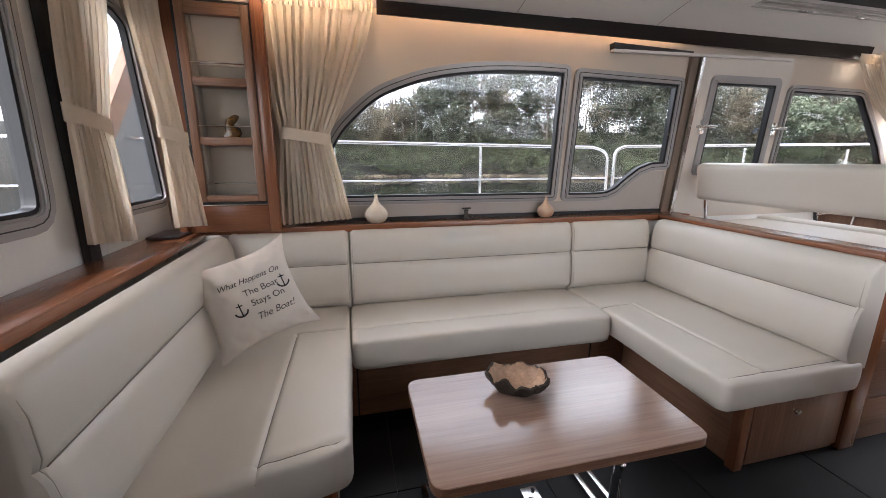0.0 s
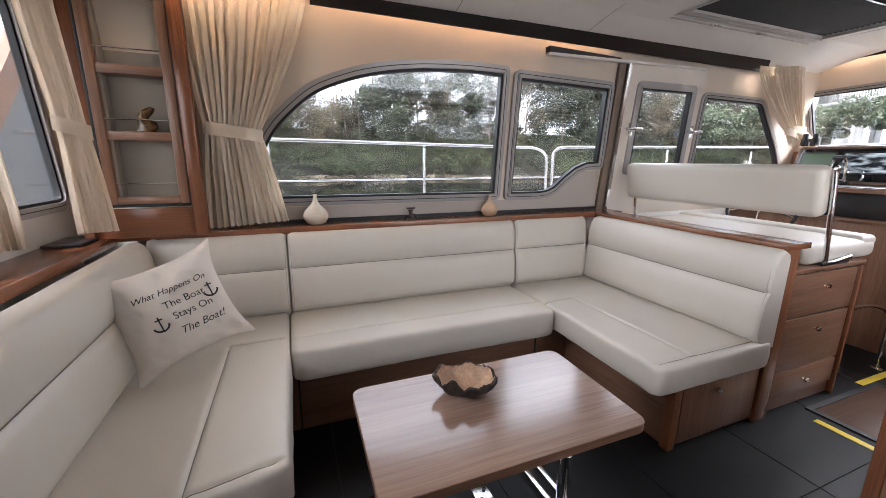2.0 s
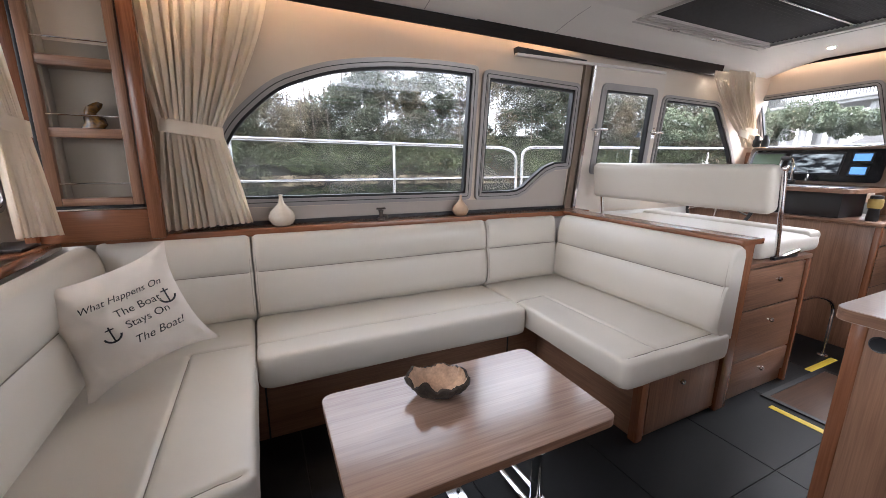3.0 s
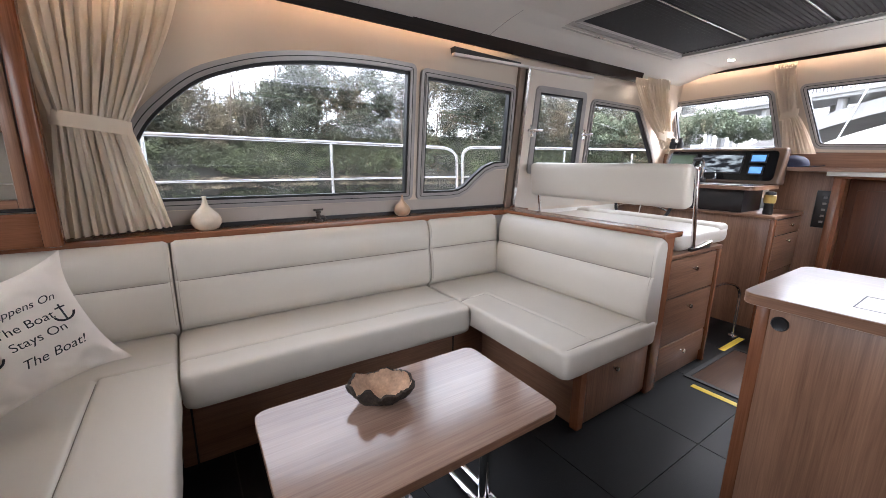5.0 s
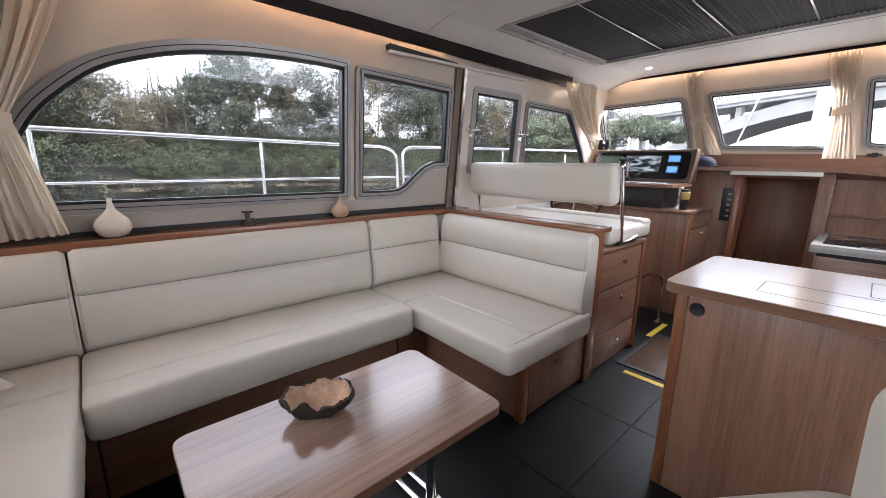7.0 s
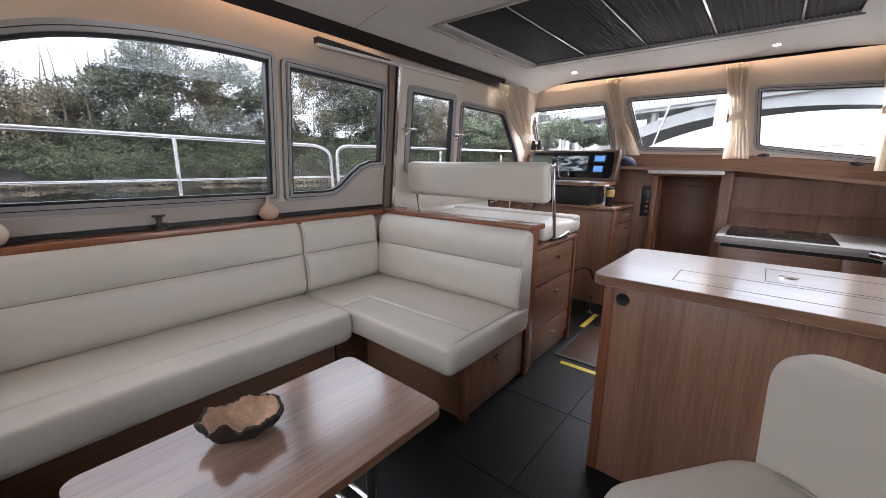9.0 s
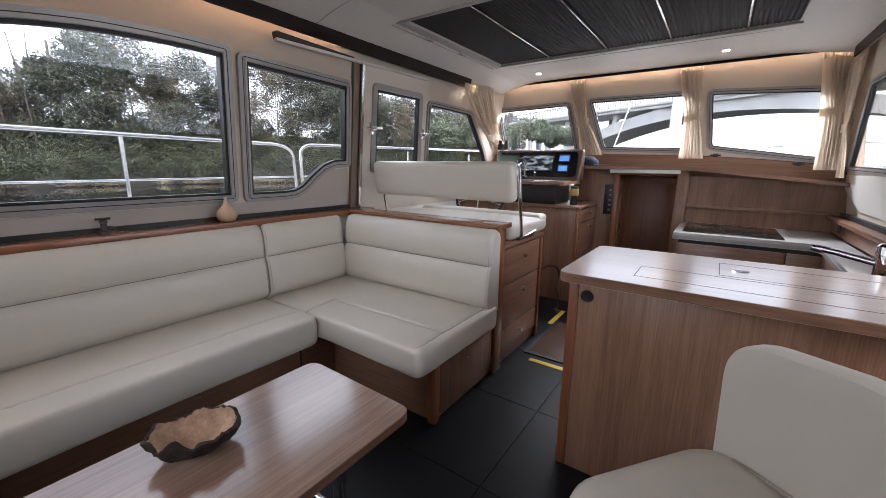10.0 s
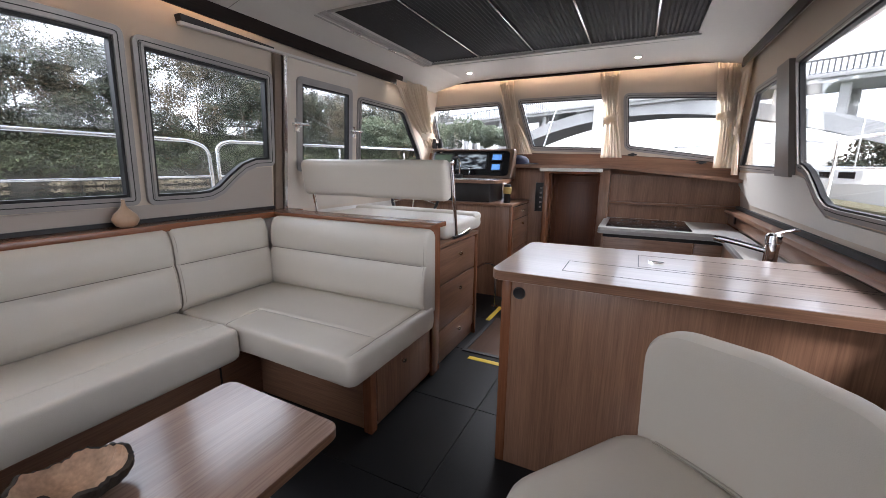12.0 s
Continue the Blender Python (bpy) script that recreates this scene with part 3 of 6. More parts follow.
tagged(obj("starboard_backing", box((2.3, -0.74, 0.80), (4.5, -0.70, 0.90), 0.004), WOOD["x"]), "walnut splash panel above the counter", "panel", kind="structure")

# aft bulkhead
def place_aft(u, v, d=0.0):
    return Vector((-0.97 + d, u, v))


A1 = soften([(2.43, 1.09), (1.80, 1.09), (1.80, 2.0), (2.18, 2.0), (2.30, 1.96)], 0.08)
A2 = soften([(1.545, 1.11), (0.45, 1.11), (0.45, 2.02), (1.57, 2.02)], 0.1)
aw = obj("wall_aft", sheet([[(-0.85, 0.0), (2.55, 0.0), (2.40, 2.2), (-0.85, 2.2)], A1, A2], place_aft, -0.02, 0.0), GELCOAT, smooth=False)
tagged(aw, "white aft bulkhead with rounded windows", "wall", kind="structure")
window_unit("window_8", A1, place_aft, "rounded aft window in a grey frame", 0.04, 0.016, -0.006)
window_unit("window_9", A2, place_aft, "large rounded aft window in a thick grey frame", 0.06, 0.03, -0.006)
bp_ = obj("blind_post", box((-0.965, 1.67, 0.93), (-0.935, 1.735, 2.1), 0.004), BLACK)
tagged(bp_, "black blind guide on the aft bulkhead", "trim", kind="structure")

# floor: dark panels with fine joints
sub = obj("floor", box((-1.1, -0.85, -0.06), (4.75, 2.55, -0.006), 0), BLACK, smooth=False)
tagged(sub, "dark cabin floor of large vinyl panels", "floor", kind="structure")

# ---- settee ----
def settee_base(name, lo, hi, label):
    t = thing(name, ((lo[0] + hi[0]) / 2, (lo[1] + hi[1]) / 2, 0), label, "settee base", "settee bases")
    c = Vector(t.location)
    obj("plinth", box(Vector(lo) - c, Vector(hi) - c, 0.004), WOOD["x"] if hi[0] - lo[0] > hi[1] - lo[1] else WOOD["y"], t)
    return t, c


b1, c1 = settee_base("settee_base", (-0.05, 1.87, 0.0), (1.60, 2.45, 0.325), "walnut base under the long settee bench")
for x in (0.0, 1.36):
    obj("joint", box(Vector((x, 1.866, 0.0)) - c1, Vector((x + 0.008, 1.871, 0.325)) - c1, 0), BLACK, b1)
b2, c2 = settee_base("settee_base", (1.60, 1.12, 0.0), (2.20, 2.45, 0.346), "walnut base under the forward settee bench with a locker door")
obj("corner_post", box(Vector((1.575, 1.095, 0)) - c2, Vector((1.625, 1.145, 0.349)) - c2, 0.008), REDWOOD["z"], b2, "solid mahogany corner post")
dr = obj("locker_door", box(Vector((1.64, 1.103, 0.03)) - c2, Vector((2.18, 1.119, 0.338)) - c2, 0.004), WOOD["z"], b2)
KNOB = [(0.001, 0.026), (0.011, 0.025), (0.014, 0.018), (0.011, 0.011), (0.006, 0.008), (0.008, 0.0)]


def knob(parent, at, turn=(90, 0, 0)):
    k = obj("knob", lathe(KNOB, (0, 0, 0), 14), BRASS, parent, "polished knob")
    k.matrix_basis = pose(*at, *turn)
    return k


knob(dr, Vector((1.86, 1.103, 0.265)) - c2)
b3, c3 = settee_base("settee_base", (-0.72, 1.10, 0.0), (-0.09, 2.45, 0.325), "walnut base under the aft settee bench")
obj("corner_post", box(Vector((-0.13, 1.085, 0)) - c3, Vector((-0.08, 1.135, 0.328)) - c3, 0.008), REDWOOD["z"], b3, "solid mahogany corner post")


def spread(length, seams, edge=(0.0, 0.003, 0.009, 0.018, 0.03, 0.05), step=0.03):
    """Stations along a side: close together at the edges and at each seam."""
    out = list(edge) + [length - e for e in edge]
    for q in seams:
        out += [q + d for d in (-0.022, -0.011, -0.005, 0.0, 0.005, 0.011, 0.022)]
    n = int(length / step)
    out += [k * length / n for k in range(1, n) if all(abs(k * length / n - q) > 0.012 for q in out)]
    return sorted(q for q in set(out) if 0 <= q <= length)


def seat_cushion(corners, z0, z1, label, along=(), across=(), roll=0.022, plan=0.042):
    """A leather seat cushion over a four-sided plan: rolled edges, sunken seams with painted shade and soft creases.
    along: (v, from u, to u) seams that run with u; across: (u, from v, to v); all in metres from the first corner."""
    P = [Vector((*c, 0)) for c in corners]
    U, V = (P[1] - P[0]).length, (P[3] - P[0]).length
    us, vs = spread(U, [q[0] for q in across]), spread(V, [q[0] for q in along])
    c0 = Vector((*corners[0], z0))
    t = thing("seat_cushion", tuple(c0), label, "cushion", "seat cushions")

    def mask(x, a, b):
        return max(0.0, min(1.0, (x - a) / 0.02 + 1)) * max(0.0, min(1.0, (b - x) / 0.02 + 1))

    def surface(u, v, sink=True):
        dx, dy = min(u, U - u), min(v, V - v)
        if dx < plan and dy < plan:
            a, b = plan - dx, plan - dy
            k = max(a, b) / max(1e-6, math.hypot(a, b))
            dx, dy = plan - a * k, plan - b * k
            u, v = (dx if u < U / 2 else U - dx), (dy if v < V / 2 else V - dy)
            edge = plan - math.hypot(plan - dx, plan - dy)
        else:
            edge = min(dx, dy)
        f, g = u / U, v / V
        p = (P[0] * (1 - f) + P[1] * f) * (1 - g) + (P[3] * (1 - f) + P[2] * f) * g
        q = max(0.0, roll - edge)
        z = z1 - (roll - math.sqrt(max(0.0, roll * roll - q * q))) * 0.85
        z += 0.008 * (1 - (2 * f - 1) ** 4) * (1 - (2 * g - 1) ** 4) - 0.005 + 0.003 * noise.noise(p * 5)
        wr = noise.noise(Vector((p.x * 26 + p.y * 9, p.y * 26 - p.x * 9, 3.0)))
        corner = math.exp(-((min(u, U - u) ** 2 + min(v, V - v) ** 2) / 0.02))
        z += 0.006 * corner * wr
        for sv, a, b in along:
            e = v - sv
            z += mask(u, a, b) * (0.003 * math.exp(-(abs(e) - 0.02) ** 2 / 0.0002) - (0.0065 if sink else 0.005) * math.exp(-(e / 0.006) ** 2))
            for q_ in (a, b):
                z += 0.003 * wr * math.exp(-((u - q_) ** 2 + e * e) / 0.006)
        for su, a, b in across:
            e = u - su
            z += mask(v, a, b) * (0.003 * math.exp(-(abs(e) - 0.02) ** 2 / 0.0002) - (0.0065 if sink else 0.005) * math.exp(-(e / 0.006) ** 2))
        return Vector((p.x, p.y, z)) - c0

    bm = bmesh.new()
    G = [[bm.verts.new(surface(u, v)) for u in us] for v in vs]
    for A, B in zip(G, G[1:]):
        for k in range(len(us) - 1):
            bm.faces.new((A[k], A[k + 1], B[k + 1], B[k]))
    rim = G[0][:-1] + [r[-1] for r in G[:-1]] + G[-1][:0:-1] + [r[0] for r in G[:0:-1]]
    mid = sum((q.co for q in rim), Vector()) / len(rim)
    h, last = z1 - z0, rim
    for drop, out in ((0.30, 0.003), (0.55, 0.004), (0.82, 0.002), (0.95, -0.004), (1.0, -0.018)):
        now = []
        for q in rim:
            d = Vector((q.co.x - mid.x, q.co.y - mid.y, 0)).normalized()
            w_ = 0.003 * noise.noise(Vector((q.co.x * 14, q.co.y * 14, drop * 4)))
            zt = q.co.z
            now.append(bm.verts.new(Vector((q.co.x, q.co.y, max(0.0, min(zt, h * (1 - drop))))) + d * (out + w_)))
        for k in range(len(rim)):
            bm.faces.new((last[k], last[(k + 1) % len(rim)], now[(k + 1) % len(rim)], now[k]))
        last = now
    bm.faces.new(last)
    obj("cover", bm, LEATHER, t)
    lines = [[surface(a + (b - a) * k / 24, sv, False) for k in range(25)] for sv, a, b in along]
    lines += [[surface(su, a + (b - a) * k / 24, False) for k in range(25)] for su, a, b in across]
    for ln in lines:
        obj("seam", tube(ln, 0.0016, 6), CREASESHADE, t, "seam line with its crease shade put into the dark colour")
    return t


ZS = 0.487
seat_cushion([(-0.015, 1.75), (1.413, 1.75), (1.413, 2.27), (-0.015, 2.27)], 0.33, ZS, "long cream leather seat cushion on the settee", [(0.15, 0.0, 1.428)])
seat_cushion([(1.398, 1.05), (2.15, 1.05), (2.06, 2.27), (1.428, 2.27)], 0.35, ZS, "cream leather forward seat cushion on the settee", [(0.045, 0.05, 0.74), (0.825, 0.0, 0.235)], [(0.235, 0.045, 0.825)])
seat_cushion([(-0.70, 0.88), (-0.025, 1.05), (-0.02, 2.27), (-0.67, 2.27)], 0.33, ZS, "cream leather aft seat cushion on the settee", [(0.05, 0.43, 0.66), (0.98, 0.43, 0.66)], [(0.43, 0.0, 0.98)])

PROFILE = [(0.055, 0.45), (0.036, 0.482), (0.012, 0.498), (0.0, 0.525), (-0.002, 0.56), (0.003, 0.64), (0.014, 0.705), (0.024, 0.727), (0.031, 0.735), (0.027, 0.743), (0.022, 0.76), (0.026, 0.85), (0.038, 0.898), (0.055, 0.922), (0.08, 0.934), (0.11, 0.934), (0.135, 0.92), (0.145, 0.89), (0.145, 0.45)]


def backrest(name, start, along, out, length, label, bow=0.010):
    """A backrest cushion: a lower panel and an upper roll, with a crease between."""
    t = thing(name, (start[0], start[1], 0.0), label, "backrest", "settee backrests")
    a, o = Vector((*along, 0)), Vector((*out, 0))
    N = 16
    S = [0.0, 0.006, 0.02, 0.05] + [0.05 + (length - 0.1) * k / N for k in range(1, N)] + [length - 0.05, length - 0.02, length - 0.006, length]
    bm = bmesh.new()
    rings = []
    for s in S:
        e = min(s, length - s)
        sh = 0.012 * max(0.0, 1 - e / 0.022) ** 2
        puff = bow * math.sin(math.pi * min(1, max(0, s / length)))
        rings.append([])
        for d, z in PROFILE:
            z2 = z - sh * (1 if z > 0.85 else 0)
            dd = d + sh if d < 0.1 else d - sh * 0.3
            if 0.5 < z < 0.71 or 0.755 < z < 0.89:
                dd -= puff * (0.6 if d < 0.1 else 0)
            p = a * s + o * dd + Vector((0, 0, z2))
            p += o * 0.003 * noise.noise(p * 6 + Vector((start[0] * 7, start[1] * 3, 0)))
            rings[-1].append(bm.verts.new(p))
    m = len(PROFILE)
    for A, B in zip(rings, rings[1:]):
        for k in range(m):
            bm.faces.new((A[k], A[(k + 1) % m], B[(k + 1) % m], B[k]))
    bm.faces.new(rings[0])
    bm.faces.new(rings[-1])
    obj("cover", bm, LEATHER, t)
    cr = [a * (0.02 + (length - 0.04) * k / 6) + o * 0.028 + Vector((0, 0, 0.735)) for k in range(7)]
    obj("seam", tube(cr, 0.0018, 6), CREASESHADE, t, "crease seam with its shade put into the dark colour")
    for s in (0.012, length - 0.012):
        lip = [a * s + o * (d + 0.006) + Vector((0, 0, z - 0.008 * (z > 0.85))) for d, z in PROFILE[3:15]]
        obj("end_piping", tube(lip, 0.003, 6), PIPING, t, "piped end seam")
    return t


backrest("backrest", (0.0, 2.225), (1, 0), (0, 1), 1.43, "long cream leather backrest with a headroll")
backrest("backrest", (1.437, 2.225), (1, 0), (0, 1), 0.60, "short cream leather corner backrest with a headroll")
backrest("backrest", (-0.64, 2.225), (1, 0), (0, 1), 0.633, "cream leather corner backrest behind the pillow")
backrest("backrest", (2.015, 1.06), (0, 1), (1, 0), 1.19, "cream leather forward backrest with a headroll")
backrest("backrest", (-0.575, 0.80), (0, 1), (-1, 0), 1.44, "cream leather aft backrest with a headroll")

# boards and shelf tops round the settee
def shelf(name, lo, hi, axis, label):
    t = thing(name, (lo[0], lo[1], lo[2]), label, "shelf")
    c = Vector(lo)
    obj("top", box((0, 0, 0), Vector(hi) - c, 0.005), REDWOOD[axis], t)
    return t, c


sp, c = shelf("port_shelf", (-0.76, 2.30, 0.925), (2.40, 2.478, 0.952), "x", "walnut shelf behind the long backrest")
obj("lip", box(Vector((-0.6, 2.293, 0.918)) - c, Vector((2.2, 2.302, 0.956)) - c, 0.003), REDWOOD["x"], sp)
# Solid black strip paints the shade where the shelf meets the wall.
obj("wall_foot_shade", box(Vector((-0.3, 2.455, 0.953)) - c, Vector((2.3, 2.472, 0.975)) - c, 0), BLACK, sp, "black strip standing in for shade at the foot of the wall")
sf, c = shelf("forward_shelf", (2.13, 1.075, 0.93), (2.31, 2.30, 0.955), "y", "walnut shelf top on the forward settee board")
obj("end_cap", box(Vector((2.128, 1.066, 0.928)) - c, Vector((2.312, 1.078, 0.957)) - c, 0.004), REDWOOD["x"], sf)
eb = thing("end_board", (2.24, 1.1, 0), "mahogany end board of the forward settee", "board")
obj("board", box((-0.055, -0.012, 0.0), (0.045, 0.022, 0.93), 0.008), REDWOOD["z"], eb)
obj("back_panel", box((-0.055, 0.024, 0.3), (-0.02, 1.2, 0.93), 0.003), WOOD["y"], eb)
sa, c = shelf("aft_shelf", (-0.96, 0.76, 0.925), (-0.765, 2.30, 0.952), "y", "walnut shelf behind the aft backrest")
obj("lip", box(Vector((-0.765, 0.76, 0.915)) - c, Vector((-0.752, 2.29, 0.956)) - c, 0.004), REDWOOD["y"], sa)
ae = thing("end_board", (-0.70, 0.79, 0), "mahogany end board of the aft settee", "board")
obj("board", box((-0.25, -0.03, 0.0), (0.02, 0.0, 0.925), 0.008), REDWOOD["z"], ae)
bt = obj("black_tray", box((-0.94, 2.08, 0.953), (-0.80, 2.29, 0.966), 0.005), PLASTIC)
tagged(bt, "flat black tray on the aft shelf", "tray")

# corner cabinet with open shelves
cab = thing("corner_cabinet", (-0.6, 2.24, 0.95), "walnut corner cabinet with open shelves and thin rails", "cabinet")
def cb(nm, lo, hi, mat, label="", bev=0.004):
    return obj(nm, box((lo[0] + 0.6, lo[1] - 2.24, lo[2] - 0.95), (hi[0] + 0.6, hi[1] - 2.24, hi[2] - 0.95), bev), mat, cab, label)


cb("lower_panel", (-0.80, 2.238, 0.953), (-0.41, 2.26, 1.09), REDWOOD["x"])
for x0, x1 in ((-0.738, -0.70), (-0.458, -0.418)):
    cb("stile", (x0, 2.228, 1.112), (x1, 2.262, 2.045), WOOD["z"])
cb("bottom_rail", (-0.70, 2.228, 1.112), (-0.458, 2.262, 1.146), WOOD["x"])
cb("top_rail", (-0.70, 2.228, 1.99), (-0.458, 2.262, 2.045), WOOD["x"])
for lo, hi in (((-0.752, 2.234, 1.095), (-0.738, 2.26, 2.06)), ((-0.418, 2.234, 1.095), (-0.408, 2.26, 2.06)), ((-0.738, 2.234, 1.097), (-0.418, 2.26, 1.111)), ((-0.738, 2.234, 2.046), (-0.418, 2.26, 2.058))):
    cb("black_surround", lo, hi, BLACK, "black line round the shelf front")
cb("outer_panel", (-0.80, 2.24, 1.09), (-0.752, 2.262, 2.08), REDWOOD["z"])
cb("back", (-0.75, 2.325, 1.1), (-0.40, 2.33, 2.06), SHELFLINING, "lining behind the shelves, darkened for the cabinet's shade")
for x in (-0.702, -0.468):
    cb("side", (x, 2.262, 1.1), (x + 0.012, 2.325, 2.06), SHELFLINING)
for z in (1.397, 1.677):
    cb("shelf_board", (-0.70, 2.234, z), (-0.458, 2.325, z + 0.04), WOOD["x"])
for z in (1.207, 1.489, 1.782):
    obj("rail", tube([(-0.098, -0.004, z - 0.95), (0.14, -0.004, z - 0.95)], 0.003, 8), CHROME, cab, "thin chrome rail")
pst = obj("cabinet_post", box((-0.407, 2.19, 0.955), (-0.35, 2.262, 2.1), 0.01), REDWOOD["z"])
tagged(pst, "mahogany post beside the corner cabinet", "post", kind="structure")
pst = obj("cabinet_post", box((-0.84, 2.21, 0.955), (-0.80, 2.262, 2.1), 0.01), REDWOOD["z"])
tagged(pst, "mahogany post beside the corner cabinet", "post", kind="structure")


# ---- table, bowl, pillow, small things on the shelves ----
table = thing("coffee_table", (0.60, 1.03, 0.0), "low walnut table on chrome pedestal legs", "table")
lp = soften([(-0.43, -0.255), (0.41, -0.255), (0.425, 0.245), (-0.42, 0.245)], 0.045, 6)
obj("tabletop", sheet([lp], lambda u, v, d: Vector((u, v, 0.51 + d)), 0.0, 0.029), TOPWOOD, table, smooth=False)
obj("edge_band", ring(offset_loop(lp, -0.002), 0.004, lambda u, v, d: Vector((u, v, 0.51 + d)), 0.001, 0.028), WOOD["x"], table)
for x in (-0.32, 0.325):
    obj("leg", lathe([(0.019, 0.02), (0.019, 0.49), (0.045, 0.495), (0.045, 0.51)], (x, 0.0, 0)), CHROME, table, "chrome telescopic leg")
    obj("leg_sleeve", lathe([(0.024, 0.02), (0.024, 0.25), (0.019, 0.255)], (x, 0.0, 0)), CHROME, table)
    for dx in (-0.032, 0.032):
        obj("foot_bar", box((x + dx - 0.013, -0.23, 0.0), (x + dx + 0.013, 0.30, 0.024), 0.006), CHROME, table, "chrome foot bar")
    obj("foot_tie", box((x - 0.045, -0.02, 0.004), (x + 0.045, 0.02, 0.022), 0.003), CHROME, table)
obj("base_bracket", box((0.03, 0.12, 0.0), (0.10, 0.20, 0.008), 0.003), STEEL, table, "steel floor bracket")
for bx, by in ((0.05, 0.14), (0.08, 0.18)):
    obj("bolt", lathe([(0.008, 0.008), (0.008, 0.013), (0.001, 0.014)], (bx, by, 0), 10), BLACK, table)

bowl = thing("wooden_bowl", (0.548, 1.12, 0.54), "rough bark-edged wooden bowl on the table", "bowl")
bm = bmesh.new()
NS, NR = 84, 11
def bowl_point(k, r, shell):
    a = 2 * math.pi * k / NS
    rim = 1.0 + 0.17 * noise.noise(Vector((math.cos(a) * 2, math.sin(a) * 2, 1.5))) + 0.055 * noise.noise(Vector((math.cos(a) * 7, math.sin(a) * 7, 4)))
    t = r / (NR - 1)
    rad = (0.12 * math.sin(t * math.pi / 2 * 0.96) * rim) * (1.0 if shell else 0.90) + 0.004
    z = 0.082 * (1 - math.cos(t * math.pi / 2 * 0.98)) * (1 + t ** 4 * (0.55 * noise.noise(Vector((math.cos(a) * 2.2, math.sin(a) * 2.2, 9))) + 0.12 * noise.noise(Vector((math.cos(a) * 8, math.sin(a) * 8, 2))))) + (0 if shell else 0.010 * (1 - t) + 0.002)
    j = 0.004 * noise.noise(Vector((math.cos(a) * 30, math.sin(a) * 30, t * 20))) if shell else 0
    return Vector((math.cos(a) * (rad + j) * 1.12, math.sin(a) * (rad + j) * 0.86, z + 0.002))


def bowl_shell(shell):
    bm = bmesh.new()
    R = [[bm.verts.new(bowl_point(k, r, shell)) for k in range(NS)] for r in range(NR)]
    for A, B in zip(R, R[1:]):
        for k in range(NS):
            bm.faces.new((A[k], A[(k + 1) % NS], B[(k + 1) % NS], B[k]))
    bm.faces.new(R[0])
    if shell:
        top, inn = R[-1], [bm.verts.new(bowl_point(k, NR - 1, False) + Vector((0, 0, 0.0015))) for k in range(NS)]
        for k in range(NS):
            bm.faces.new((top[k], top[(k + 1) % NS], inn[(k + 1) % NS], inn[k]))
    return bm


obj("bark", bowl_shell(True), material("dark_bark", (0.055, 0.038, 0.026), 0.9, vary=0.4, scale=40, bump=1.0, bump_scale=140), bowl, "dark rough bark outside")
obj("inside", bowl_shell(False), material("raw_wood_inside", (0.62, 0.40, 0.26), 0.65, vary=0.26, scale=22, bump=0.6, bump_scale=90), bowl, "pale raw wood inside")
bowl.rotation_euler = (0, 0, radians(-8))
bowl.scale = (0.80, 0.84, 0.78)


def vase(at, s, mat, label):
    v = thing("bud_vase", at, label, "vase", "bud vases")
    prof = [(0.030, 0), (0.046, 0.008), (0.058, 0.028), (0.060, 0.045), (0.050, 0.068), (0.030, 0.088), (0.015, 0.105), (0.009, 0.125), (0.008, 0.142), (0.011, 0.146), (0.006, 0.146), (0.005, 0.12)]
    obj("body", lathe([(r * s, z * s) for r, z in prof]), mat, v)
    return v


vase((0.165, 2.395, 0.953), 1.18, material("ivory_ceramic", (0.66, 0.57, 0.45), 0.22, vary=0.08, scale=14), "ivory glazed teardrop bud vase on the shelf")
vase((1.30, 2.395, 0.953), 0.95, material("tan_ceramic", (0.52, 0.35, 0.23), 0.3, vary=0.1, scale=14), "tan glazed teardrop bud vase on the shelf")
val = thing("brass_fitting", (0.74, 2.40, 0.953), "small dark metal valve fitting on the shelf", "fitting")
DARKMETAL = material("dark_metal", (0.1, 0.09, 0.08), 0.35, metal=0.9)
obj("base", lathe([(0.022, 0), (0.022, 0.012), (0.012, 0.016), (0.012, 0.05), (0.016, 0.052), (0.016, 0.06), (0.006, 0.066)]), DARKMETAL, val)
obj("handle", tube([(-0.028, 0, 0.07), (0.028, 0, 0.07)], 0.006, 8), DARKMETAL, val)
obj("spout", tube(rounded([(0, 0, 0.03), (0.03, -0.02, 0.03), (0.034, -0.024, 0.012)], 0.01), 0.007, 8), DARKMETAL, val)

fig = thing("figurine", (-0.568, 2.275, 1.437), "small amber and black figurine on the cabinet shelf", "figurine")
bm = lathe([(0.001, 0.0), (0.034, 0.002), (0.036, 0.02), (0.030, 0.045), (0.018, 0.062), (0.022, 0.075), (0.024, 0.09), (0.016, 0.106), (0.001, 0.112)], (0, 0, 0), 20)
for v in bm.verts:
    v.co.x = v.co.x * 1.15 + 0.012 * math.sin(v.co.z * 70) + 0.2 * v.co.z
    v.co += 0.008 * Vector((noise.noise(v.co * 50), noise.noise(v.co * 50 + Vector((9, 0, 0))), 0))
obj("body", bm, material("amber_glaze", (0.20, 0.085, 0.012), 0.25, vary=0.45, scale=60, dark=(0.03, 0.02, 0.015)), fig)

